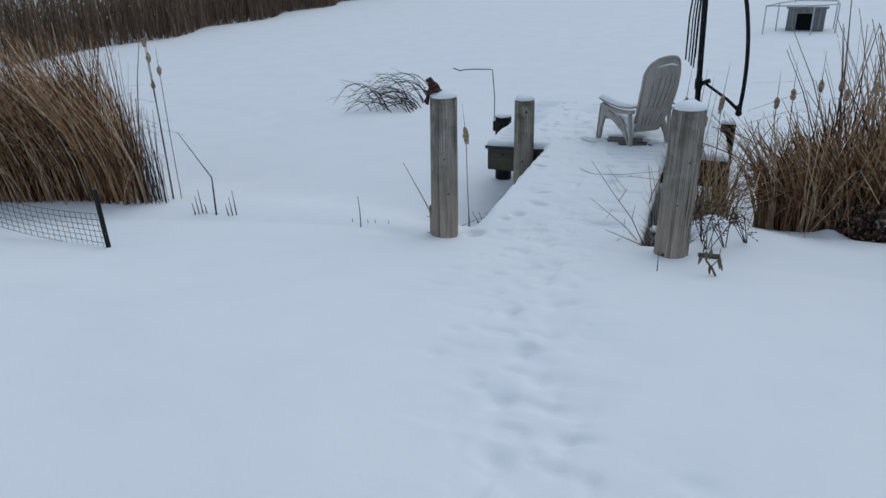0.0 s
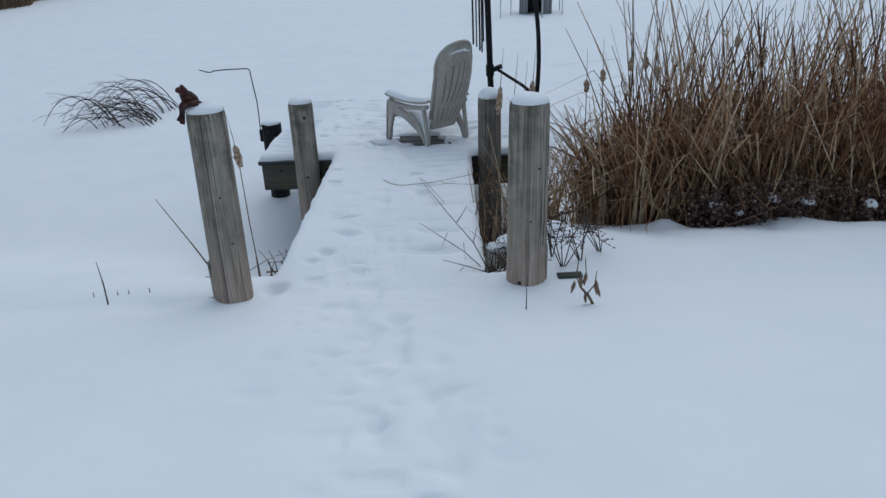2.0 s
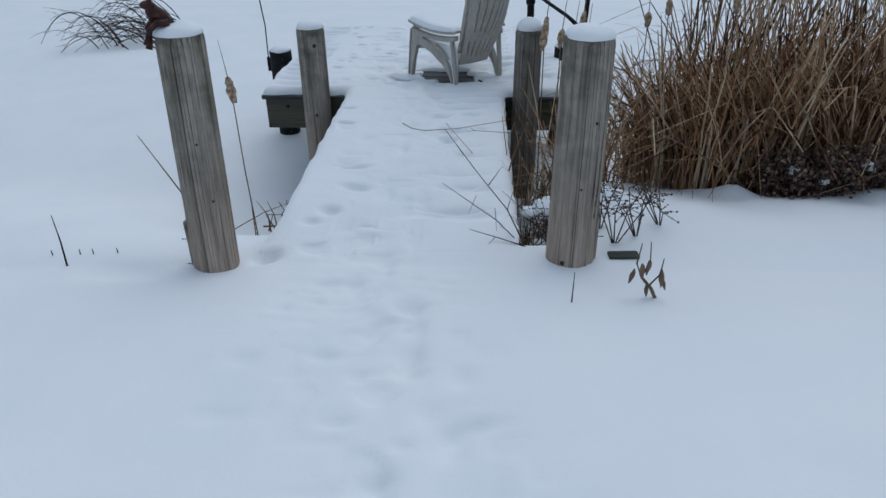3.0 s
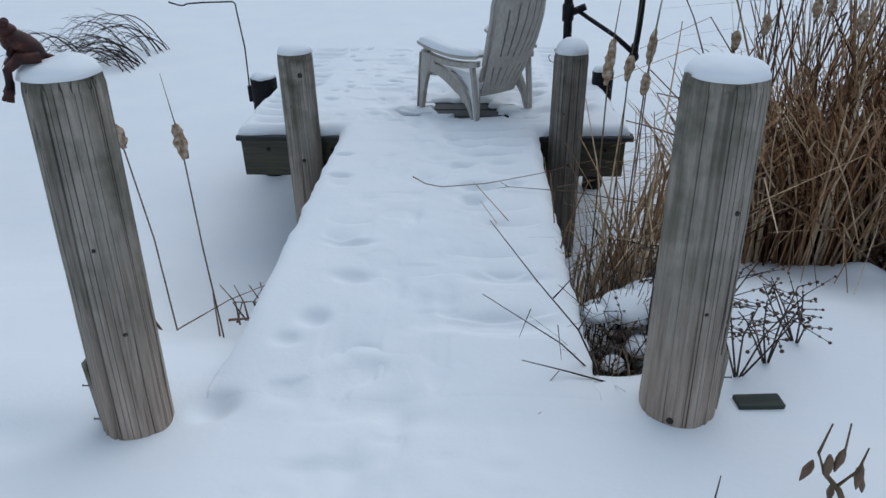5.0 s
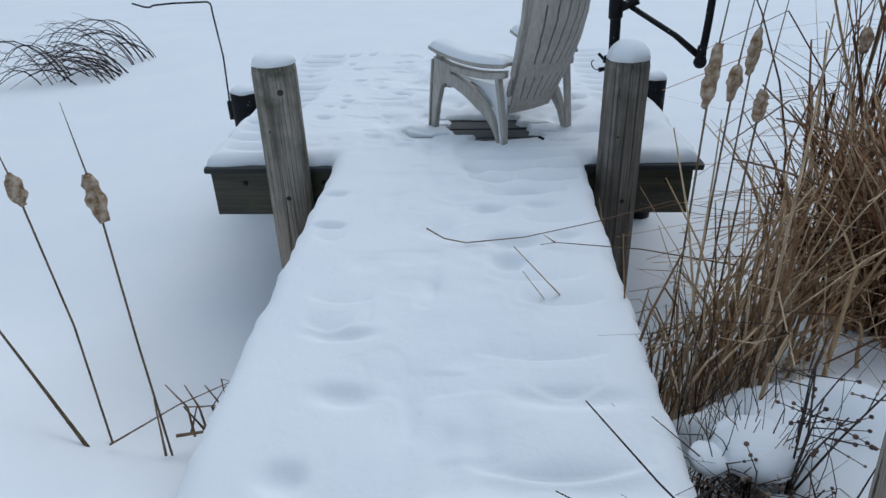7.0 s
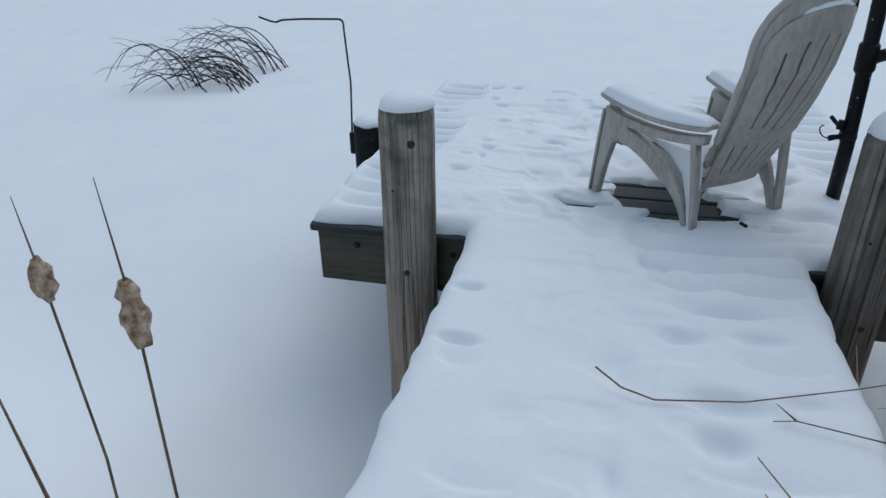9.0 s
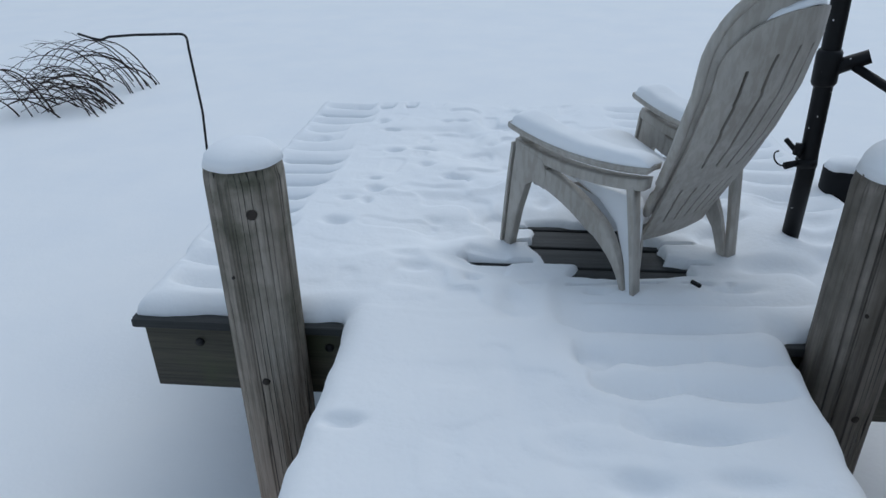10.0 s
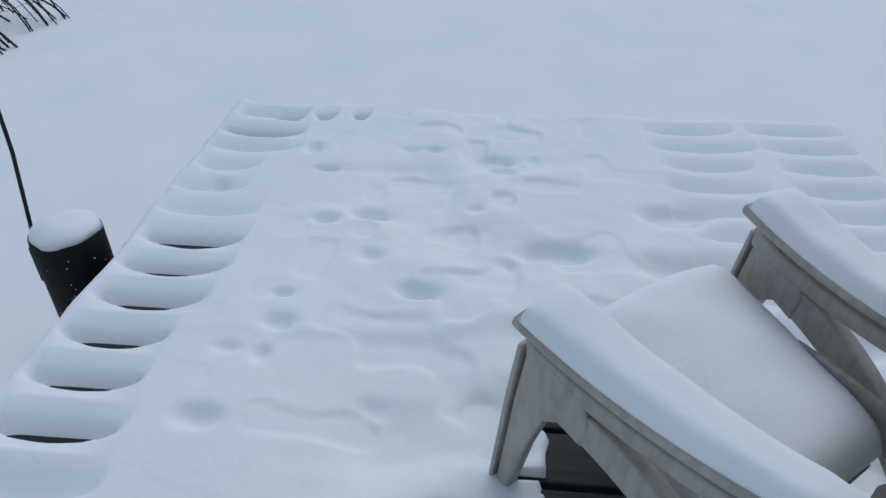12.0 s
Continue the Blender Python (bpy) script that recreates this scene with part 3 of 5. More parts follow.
def snow_cap(x, y, z, r, h, seed, label, flat=2.6, under=None):
    """A pillow of snow on a round top."""
    q = random.Random(seed)
    bm = bmesh.new()
    rings, sides = 12, 40
    grid = []
    for j in range(rings + 1):
        t = j / rings
        ring = []
        for i in range(sides):
            a = 2 * math.pi * i / sides
            rr = r * (1 + 0.025 * math.sin(3 * a + seed) + 0.015 * math.sin(7 * a)) * t
            zz = h * (1 - t ** flat) ** 0.55 + 0.006 * noise.noise((rr * 14 * math.cos(a), rr * 14 * math.sin(a), seed))
            ring.append(bm.verts.new((rr * math.cos(a), rr * math.sin(a), zz if t < 1 else -0.004)))
        grid.append(ring)
    for a, b in zip(grid, grid[1:]):
        for k in range(sides):
            bm.faces.new((a[k], b[k], b[(k + 1) % sides], a[(k + 1) % sides]))
    bmesh.ops.remove_doubles(bm, verts=bm.verts[:], dist=1e-5)
    bm.faces.new([v for v in grid[-1] if v.is_valid][::-1])
    if under is None:
        return solid("snow_lump", bm, SNOW, Matrix.Translation((x, y, z)), label, "snow", "lumps of snow on plants")
    ob = part("snow_cap", bm, SNOW, under, label)
    ob.matrix_basis = Matrix.Translation(Vector((x, y, z)) - under.matrix_basis.translation)
    return ob


PILES = {
    "A": (-1.165, 4.09, 1.18, 0.108, PILE_WOOD, 3, (-0.06, 0.25)),
    "D": (0.56, 4.19, 1.155, 0.115, PILE_WOOD, 8, (0.03, 0.24)),
    "B": (-1.255, 6.9, 0.63, 0.113, PILE_WOOD, 14, (0.0, 0.03)),
    "C": (0.512, 6.9, 0.625, 0.108, PILE_WET, 21, (0.0, 0.03)),
}
for key, (px, py, top, r, wood, seed, lean) in PILES.items():
    shore = key in "AD"
    low = -0.35 if shore else ICE - 0.3
    pile = build_piling("piling", px, py, low, top, r, wood, seed,
                        "tall weathered grey timber piling rising from the snowy bank" if shore else "short weathered timber piling standing against the dock platform", lean)

    def along(z):
        return (lean[0] * (z - low) / (top - low), lean[1] * (z - low) / (top - low))

    spots = {"A": ((-1.2, 0.72, 0.007), (-0.9, 0.45, 0.008)), "D": ((-1.1, 0.8, 0.009), (-2.0, 0.13, 0.014), (-1.5, 0.5, 0.007)),
             "B": ((-1.45, -0.07, 0.015), (-1.15, 0.5, 0.018), (-1.9, 0.3, 0.006)), "C": ((-1.4, -0.1, 0.014), (-1.9, 0.25, 0.006))}[key]
    for ang, z, size in spots:
        knot(pile, ang, z - low, r * 1.0, size, along(z))
    if key in "AD":
        bm = bmesh.new()
        s = -1 if key == "A" else 1
        x0, y0 = along(0.2)
        box(bm, x0 + s * (r + 0.002) - 0.007, x0 + s * (r + 0.002) + 0.007, y0 - 0.035, y0 + 0.035, 0.2, 0.68, 0.002)
        part("slat", bm, PILE_WOOD, pile, "thin weathered slat nailed to the side")
        for z in (0.44, 0.58):
            bm = bmesh.new()
            tube(bm, [(x0 + s * r, y0 - 0.02, z), (x0 + s * (r + 0.035), y0 - 0.02, z), (x0 + s * (r + 0.037), y0 - 0.02, z)], [0.002, 0.002, 0.005], 6)
            part("nail", bm, DARK_STEEL, pile, "dark nail")
    snow_cap(px + lean[0], py + lean[1], top, r * 0.985, 0.085 if key == "C" else 0.05 if key == "B" else 0.042, seed,
             "rounded snow cap on a timber piling", 2.2 if key == "C" else 3.0, pile)


def build_sleeve_pile(x, y, top, r, seed):
    pile = thing("sleeved_pile", Matrix.Translation((x, y, ICE - 0.2)), "short black-sleeved pile beside the dock platform", "piling", "black sleeved piles")
    bm = bmesh.new()
    h = top - ICE + 0.2
    tube(bm, [(0, 0, 0), (0, 0, h * 0.5), (0, 0, h - 0.004), (0, 0, h)], [r, r, r, r - 0.004], 32)
    part("sleeve", bm, BLACK_WRAP, pile)
    snow_cap(x, y, top, r * 0.98, 0.045, seed, "small snow cap on a black pile", 2.6, pile)
    return pile


build_sleeve_pile(-1.93, 8.36, 0.075, 0.112, 31)
build_sleeve_pile(0.94, 8.1, 0.2, 0.085, 35)

# ---------------------------------------------------------------- hooked rod on the dock's edge
hook = thing("hooked_rod", Matrix.Translation((-2.04, 8.4, 0)), "thin dark steel rod with a bent arm, clamped to a pile", "rod")
bm = bmesh.new()
tube(bm, [(-0.022, -0.05, -0.1), (-0.04, 0.05, 0.3), (-0.095, 0.14, 0.6)] + bezier((-0.099, 0.15, 0.63), (-0.102, 0.156, 0.65), (-0.108, 0.16, 0.667), (-0.138, 0.16, 0.667), 6)
     + [(-0.38, 0.16, 0.662), (-0.52, 0.16, 0.652), (-0.56, 0.16, 0.637), (-0.6, 0.16, 0.642), (-0.68, 0.16, 0.667)], 0.0065, 8)
part("rod", bm, DARK_STEEL, hook)
bm = bmesh.new()
box(bm, -0.038, -0.006, -0.05, -0.02, -0.14, 0.0, 0.003)
part("clamp", bm, BLACK_METAL, hook)

# ---------------------------------------------------------------- chair
def arm_spine(n):
    return bezier((0.553, 0, 0.508), (0.42, 0, 0.472), (0.23, 0, 0.444), (0.015, 0, 0.485), n)


def side_turn(side):
    return Matrix.Translation((0, side * 0.24, 0)) @ Matrix.Rotation(side * radians(9), 4, "Z")


def back_centre(z):
    return float(np.interp(z, [0.18, 0.25, 0.35, 0.45, 0.58, 0.72, 0.86, 1.04], [0.12, 0.085, 0.03, -0.03, -0.1, -0.158, -0.192, -0.205]))


def back_half(z, top, inset):
    """Half the back's width at a height; an arch closes it."""
    half = float(np.interp(z, [0.18, 0.3, 0.45, 0.6, 0.85], [0.165, 0.18, 0.205, 0.218, 0.218])) - inset
    start = 0.8 - inset
    if z > start:
        half *= math.sqrt(max(0.0, 1 - ((z - start) / (top - start)) ** 2)) ** 0.85
    return max(half, 0.004)


def back_point(s, z, top, inset, behind):
    half = back_half(z, top, inset)
    v = s * half
    bow = (v / 0.218) ** 2 * float(np.interp(z, [0.2, 0.4, 0.7, 0.85, 1.0], [0.03, 0.045, 0.09, 0.11, 0.12]))
    return Vector((back_centre(z) + bow - behind, v, z))


def back_sheet(z0, top, inset, behind, thick, slots):
    """A bowed panel with an arched top; slots: rows of (s at the foot, s at the head, z from, z to)."""
    cols, rws = 96, 60
    bm = bmesh.new()
    zs = [z0 + (top - z0) * (1 - (1 - j / rws) ** 1.5) for j in range(rws + 1)]
    grid = [[bm.verts.new(back_point(-1 + 2 * i / cols, z, top, inset, behind)) for i in range(cols + 1)] for z in zs]
    for j in range(rws):
        zm = (zs[j] + zs[j + 1]) / 2
        for i in range(cols):
            s = -1 + 2 * (i + 0.5) / cols
            if any(za < zm < zb and abs(s - (sa + (sb - sa) * (zm - za) / (zb - za))) < 0.021 for sa, sb, za, zb in slots):
                continue
            bm.faces.new((grid[j][i], grid[j][i + 1], grid[j + 1][i + 1], grid[j + 1][i]))
    bmesh.ops.delete(bm, geom=[v for v in bm.verts if not v.link_faces], context="VERTS")
    bmesh.ops.recalc_face_normals(bm, faces=bm.faces[:])
    bmesh.ops.solidify(bm, geom=bm.faces[:], thickness=thick)
    bmesh.ops.recalc_face_normals(bm, faces=bm.faces[:])
    return bm


def build_chair(m):
    chair = thing("adirondack_chair", m, "weathered taupe resin slatted garden armchair half covered in snow", "chair")
    part("backrest", back_sheet(0.3, 1.035, 0.0, 0.0, 0.012, []), RESIN, chair)
    slots = [(c * 0.9, c * 1.0, 0.47 + 0.02 * abs(c), 0.86 - 0.13 * c * c) for c in (-0.72, -0.44, -0.15, 0.15, 0.44, 0.72)]
    slots += [(c * 0.95, c * 1.05, 0.255, 0.4) for c in (-0.72, -0.44, -0.15, 0.15, 0.44, 0.72)]
    part("rear_panel", back_sheet(0.185, 0.95, 0.012, 0.036, 0.012, slots), RESIN, chair, "slotted rear panel", smooth=False)
    # the thick edge that runs round the back
    bm = bmesh.new()
    zs = [0.3 + 0.5 * k / 12 for k in range(13)] + [0.8 + 0.235 * math.sin(math.pi / 2 * k / 14) for k in range(1, 15)]
    edge = [back_point(-1, z, 1.035, 0.0, 0.012) for z in zs]
    edge += [Vector((p.x, -p.y, p.z)) for p in edge[-2::-1]]
    tube(bm, edge, 0.015, 8)
    part("back_rim", bm, RESIN, chair)

    # seat
    bm = bmesh.new()
    n, k = 30, 22
    grid = []
    for j in range(n + 1):
        t = j / n
        u, z = 0.135 + 0.465 * t, 0.2 + 0.1 * t + 0.02 * math.sin(math.pi * t) - (0.05 * ((t - 0.88) / 0.12) ** 2 if t > 0.88 else 0)
        half = 0.175 + 0.07 * t
        grid.append([bm.verts.new((u, half * (-1 + 2 * i / k), z - 0.012 * (1 - (-1 + 2 * i / k) ** 2))) for i in range(k + 1)])
    for j in range(n):
        for i in range(k):
            if j % 6 == 5 and 1 <= i < k - 1 and j < n - 3:
                continue
            bm.faces.new((grid[j][i], grid[j][i + 1], grid[j + 1][i + 1], grid[j + 1][i]))
    bmesh.ops.recalc_face_normals(bm, faces=bm.faces[:])
    bmesh.ops.solidify(bm, geom=bm.faces[:], thickness=0.016)
    part("seat", bm, RESIN, chair, smooth=False)

    for side in (-1, 1):
        turn = side_turn(side)

        def placed(bm, v=0.0):
            bmesh.ops.translate(bm, vec=(0, side * v, 0), verts=bm.verts[:])
            bmesh.ops.transform(bm, matrix=turn, verts=bm.verts[:])
            return bm

        # front leg, with a slim flange set before it
        bm = bmesh.new()
        slab(bm, [(0.59, 0), (0.562, 0), (0.528, 0.17), (0.492, 0.29), (0.46, 0.315), (0.41, 0.3), (0.4, 0.36), (0.42, 0.405), (0.54, 0.44), (0.56, 0.3)], 0.04, 0.005)
        part("leg", placed(bm), RESIN, chair)
        bm = bmesh.new()
        slab(bm, [(0.607, 0), (0.598, 0), (0.566, 0.3), (0.549, 0.435), (0.559, 0.435), (0.577, 0.3)], 0.05, 0.002)
        part("flange", placed(bm), RESIN, chair)
        # rear leg: a rib that sweeps up to the front, a thin web and a rib along the rear edge
        low = bezier((0.056, 0, 0), (0.085, 0, 0.1), (0.11, 0, 0.14), (0.19, 0, 0.2), 7) + bezier((0.19, 0, 0.19), (0.27, 0, 0.25), (0.33, 0, 0.28), (0.42, 0, 0.305), 7)[1:]
        high = bezier((0.41, 0, 0.375), (0.33, 0, 0.365), (0.25, 0, 0.325), (0.165, 0, 0.265), 7) + bezier((0.165, 0, 0.265), (0.105, 0, 0.215), (0.075, 0, 0.13), (0.038, 0, 0), 7)[1:]
        bm = bmesh.new()
        slab(bm, [(p.x, p.z) for p in low] + [(p.x, p.z) for p in high], 0.036, 0.006)
        part("leg", placed(bm), RESIN, chair)
        bm = bmesh.new()
        slab(bm, [(0.02, 0), (0.05, 0), (0.09, 0.13), (0.165, 0.25), (0.25, 0.3), (0.36, 0.315), (0.33, 0.325), (0.275, 0.33), (0.09, 0.335), (0.045, 0.2)], 0.012, 0.002)
        for v in bm.verts:
            v.co.y -= side * 0.26 * max(v.co.z - 0.06, 0)
        part("side_panel", placed(bm, -0.012), RESIN, chair)
        bm = bmesh.new()
        slab(bm, [(0.008, 0), (0.024, 0), (0.052, 0.2), (0.085, 0.4), (0.06, 0.42), (0.032, 0.2)], 0.04, 0.005)
        part("rear_rib", placed(bm, 0.0), RESIN, chair)
        # bearer under the arm
        up = bezier((0.548, 0, 0.45), (0.42, 0, 0.418), (0.24, 0, 0.4), (0.025, 0, 0.45), 14)
        down = bezier((0.03, 0, 0.41), (0.24, 0, 0.362), (0.42, 0, 0.378), (0.545, 0, 0.41), 14)
        bm = bmesh.new()
        slab(bm, [(p.x, p.z) for p in up] + [(p.x, p.z) for p in down], 0.05, 0.007)
        part("arm_bearer", placed(bm, -0.006), RESIN, chair)
        # arm: a wide thin plate with a turned-down edge
        bm = bmesh.new()
        prof = [(-0.06, 0.008), (-0.064, 0.0), (-0.06, -0.012), (0.0, -0.009), (0.06, -0.014), (0.065, -0.004), (0.062, 0.006), (0.0, 0.01)]
        rings = []
        for i, p in enumerate(arm_spine(22)):
            wide = 1.0 - 0.4 * (i / 22) ** 2
            rings.append([bm.verts.new((p.x, -side * 0.012 + side * 0.06 * (1 - wide) * 0.2 + y * wide, p.z + z)) for y, z in prof])
        for a, b in zip(rings, rings[1:]):
            for q in range(len(prof)):
                bm.faces.new((a[q], a[(q + 1) % len(prof)], b[(q + 1) % len(prof)], b[q]))
        bm.faces.new(rings[0][::-1])
        bm.faces.new(rings[-1])
        bmesh.ops.recalc_face_normals(bm, faces=bm.faces[:])
        part("armrest", placed(bm), RESIN, chair)
        bm = bmesh.new()
        box(bm, 0.5, 0.545, -0.03, 0.02, 0.435, 0.492, 0.004)
        part("arm_post", placed(bm, -0.02 * side), RESIN, chair)
    bm = bmesh.new()
    box(bm, 0.528, 0.552, -0.24, 0.24, 0.25, 0.285, 0.004)
    part("rail", bm, RESIN, chair)
    return chair


CHAIR_M = pose(0.13, 7.285, BOARD_TOP, 0, 0, 128) @ Matrix.Diagonal((1.04, 1.0, 1.02, 1))
CHAIR = build_chair(CHAIR_M)


def snow_on(points_top, name_label, m, sides):
    """A pillow of snow over a strip: points_top(t, s) gives the surface below, s from -1 to 1."""
    bm = bmesh.new()
    n, k = sides
    top, low = [], []
    for j in range(n + 1):
        t = j / n
        a, b = [], []
        for i in range(k + 1):
            s = -1 + 2 * i / k
            p, depth = points_top(t, s)
            e = max(0.0, 1 - abs(s) ** 5) ** 0.5 * max(0.0, 1 - abs(2 * t - 1) ** 9) ** 0.5
            wob = 0.006 * noise.noise((p.x * 12, p.y * 12, p.z * 3))
            a.append(bm.verts.new(p + Vector((0, 0, 0.001 + (depth + wob) * e))))
            b.append(bm.verts.new(p + Vector((0, 0, -0.003))))
        top.append(a)
        low.append(b)
    for j in range(n):
        for i in range(k):
            bm.faces.new((top[j][i], top[j + 1][i], top[j + 1][i + 1], top[j][i + 1]))
            bm.faces.new((low[j][i], low[j][i + 1], low[j + 1][i + 1], low[j + 1][i]))
    for j in range(n):
        bm.faces.new((top[j][0], low[j][0], low[j + 1][0], top[j + 1][0]))
        bm.faces.new((top[j][k], top[j + 1][k], low[j + 1][k], low[j][k]))
    for i in range(k):
        bm.faces.new((top[0][i], top[0][i + 1], low[0][i + 1], low[0][i]))
        bm.faces.new((top[n][i], low[n][i], low[n][i + 1], top[n][i + 1]))
    bmesh.ops.recalc_face_normals(bm, faces=bm.faces[:])
    return part("snow_layer", bm, SNOW, CHAIR, name_label)


def arm_snow(side):
    turn = side_turn(side)
    spine = arm_spine(60)

    def at(t, s):
        p = spine[min(60, int(1 + t * 59))]
        wide = (1.0 - 0.4 * t * t) * 0.06
        return turn @ Vector((p.x, -side * 0.012 + s * wide, p.z + 0.008)), 0.045 - 0.01 * t
    return at


for side in (-1, 1):
    snow_on(arm_snow(side), "smooth layer of snow on a chair arm", CHAIR_M, (44, 16))


def seat_snow(t, s):
    u = 0.135 + 0.465 * t
    half = 0.215 + 0.07 * t
    z = 0.2 + 0.1 * ((u - 0.1) / 0.5) + 0.012
    return Vector((u, s * half, z)), 0.105 - 0.015 * t + 0.015 * math.cos(3 * s)


snow_on(seat_snow, "deep rounded heap of snow on the chair seat", CHAIR_M, (30, 26))


def panel_snow():
    """Snow packed on the web of the side, down to the foot."""
    bm = bmesh.new()
    slab(bm, [(0.026, 0.02), (0.043, 0.02), (0.08, 0.14), (0.14, 0.25), (0.22, 0.305), (0.33, 0.34), (0.4, 0.35), (0.3, 0.35), (0.2, 0.35), (0.08, 0.35), (0.06, 0.3), (0.048, 0.2)], 0.024, 0.006)
    for v in bm.verts:
        v.co.y -= 0.24 * max(v.co.z - 0.06, 0)
        v.co += Vector((0.0, 0.004, 0.004)) * noise.noise(v.co * 30)
    bmesh.ops.transform(bm, matrix=side_turn(1) @ Matrix.Translation((0, 0.004, 0)), verts=bm.verts[:])
    part("snow_layer", bm, SNOW, CHAIR, "wind-packed snow stuck in the side panel of the chair")


panel_snow()


def step_snow(t, s):
    """Snow on the ledge between the two arches of the back."""
    a = radians(150 - 100 * t)
    z = 0.8 + 0.165 * math.sin(a)
    v = 0.19 * math.cos(a)
    p = back_point(v / max(back_half(z, 1.035, 0.0), 0.02), z, 1.035, 0.0, 0.0)
    return p + Vector((-0.016 + 0.012 * s, 0, -0.012)), 0.013 + 0.014 * noise.noise((9 * t, 1.0, 4.0))


snow_on(step_snow, "thin line of snow on the ledge of the chair back", CHAIR_M, (26, 6))


# ---------------------------------------------------------------- cantilever umbrella frame
umb = thing("umbrella_frame", Matrix.Translation((0.575, 7.625, BOARD_TOP)), "folded black metal frame of a cantilever umbrella without its canopy", "umbrella")
bm = bmesh.new()
tube(bm, [(0, 0, 0), (0, 0, 0.3), (-0.01, 0, 0.6), (-0.045, 0, 1.6), (-0.07, 0, 2.6)], 0.031, 20)
part("pole", bm, BLACK_METAL, umb)
bm = bmesh.new()
box(bm, -0.16, 0.16, -0.16, 0.16, 0.0, 0.007, 0.002)
part("base_plate", bm, BLACK_METAL, umb)
bm = bmesh.new()
tube(bm, [(-0.012, 0, 0.63), (-0.013, 0, 0.64), (-0.016, 0, 0.74), (-0.016, 0, 0.75)], [0.036, 0.041, 0.041, 0.036], 18)
part("collar", bm, BLACK_METAL, umb)
bm = bmesh.new()
tube(bm, [(-0.03, 0.01, 0.66), (0.03, -0.01, 0.7), (0.1, -0.035, 0.735)], [0.02, 0.026, 0.024], 12)
part("bracket", bm, BLACK_METAL, umb)
bm = bmesh.new()
tube(bm, [(0.06, -0.03, 0.70), (0.3, -0.15, 0.56), (0.433, -0.225, 0.455)], [0.015, 0.016, 0.02], 12)
part("strut", bm, BLACK_METAL, umb)
bm = bmesh.new()
bmesh.ops.create_uvsphere(bm, u_segments=18, v_segments=12, radius=0.036, matrix=Matrix.Translation((0.433, -0.225, 0.43)))
tube(bm, [(0.433, -0.225, 0.44), (0.433, -0.225, 0.52)], [0.03, 0.024], 14)
part("end_knob", bm, BLACK_METAL, umb)
bm = bmesh.new()
tube(bm, bezier((0.435, -0.225, 0.45), (0.47, -0.215, 0.85), (0.45, -0.21, 1.4), (0.26, -0.14, 1.9), 18) + bezier((0.26, -0.14, 1.9), (0.16, -0.09, 2.15), (0.03, -0.03, 2.3), (-0.06, 0, 2.42), 8)[1:], 0.021, 14)
part("arm", bm, BLACK_METAL, umb)
for k, (dx, dy, r) in enumerate(((-0.06, 0.05, 0.008), (-0.085, -0.02, 0.009), (-0.115, 0.03, 0.007), (-0.15, -0.01, 0.009), (-0.05, -0.05, 0.007))):
    bm = bmesh.new()
    tube(bm, [(dx - 0.03, dy, 0.86 + 0.03 * k), (dx - 0.035, dy * 0.9, 1.4), (dx * 0.7 - 0.04, dy * 0.6, 2.0), (-0.065, 0, 2.5)], r, 8)
    part("rib", bm, BLACK_METAL, umb)
bm = bmesh.new()
tube(bm, [(-0.004, 0, 0.335), (-0.008, 0, 0.365)], 0.037, 16)
tube(bm, [(-0.02, 0, 0.36), (-0.09, 0.01, 0.43)], 0.009, 8)
tube(bm, [(-0.02, 0, 0.35), (-0.085, -0.02, 0.34)], [0.01, 0.014], 8)
tube(bm, [(-0.05, -0.01, 0.38), (-0.045, -0.01, 0.42)], 0.016, 8)
tube(bm, bezier((-0.085, -0.02, 0.34), (-0.13, -0.03, 0.34), (-0.15, -0.03, 0.4), (-0.12, -0.03, 0.4), 8), 0.003, 6)
part("crank", bm, BLACK_METAL, umb)

# ---------------------------------------------------------------- seated figure of a frog on the piling
def build_frog():
    bm = bmesh.new()

    def ball(c, s, tilt=0.0, turn=0.0):
        m = Matrix.Translation(c) @ Matrix.Rotation(turn, 4, "Z") @ Matrix.Rotation(tilt, 4, "Y") @ Matrix.Diagonal((*s, 1))
        bmesh.ops.create_icosphere(bm, subdivisions=3, radius=1.0, matrix=m)

    ball((0.0, 0, 0.06), (0.058, 0.04, 0.034), 0.75)
    ball((-0.038, 0, 0.106), (0.034, 0.03, 0.021), 0.1)
    ball((-0.03, 0.017, 0.124), (0.011, 0.01, 0.011))
    ball((-0.03, -0.017, 0.124), (0.011, 0.01, 0.011))
    ball((-0.032, 0, 0.075), (0.022, 0.027, 0.03))
    for s in (-1, 1):
        tube(bm, [(-0.02, 0.024 * s, 0.08), (-0.035, 0.03 * s, 0.05), (-0.03, 0.028 * s, 0.012)], [0.012, 0.011, 0.01], 8)
        tube(bm, [(0.03, 0.03 * s, 0.03), (-0.02, 0.048 * s, 0.035), (-0.055, 0.042 * s, 0.005), (-0.062, 0.042 * s, -0.05)], [0.018, 0.017, 0.012, 0.009], 8)
        tube(bm, [(-0.062, 0.042 * s, -0.045), (-0.075, 0.045 * s, -0.075)], [0.01, 0.016], 8)
    tube(bm, [(0.03, 0, 0.025), (0.085, 0.01, 0.012)], [0.016, 0.004], 8)
    return solid("frog_figurine", bm, BRONZE, pose(-1.285, 4.31, 1.2, 0, 0, 30) @ Matrix.Scale(0.95, 4), "small rust-brown cast frog figure seated on a piling", "figurine")


build_frog()


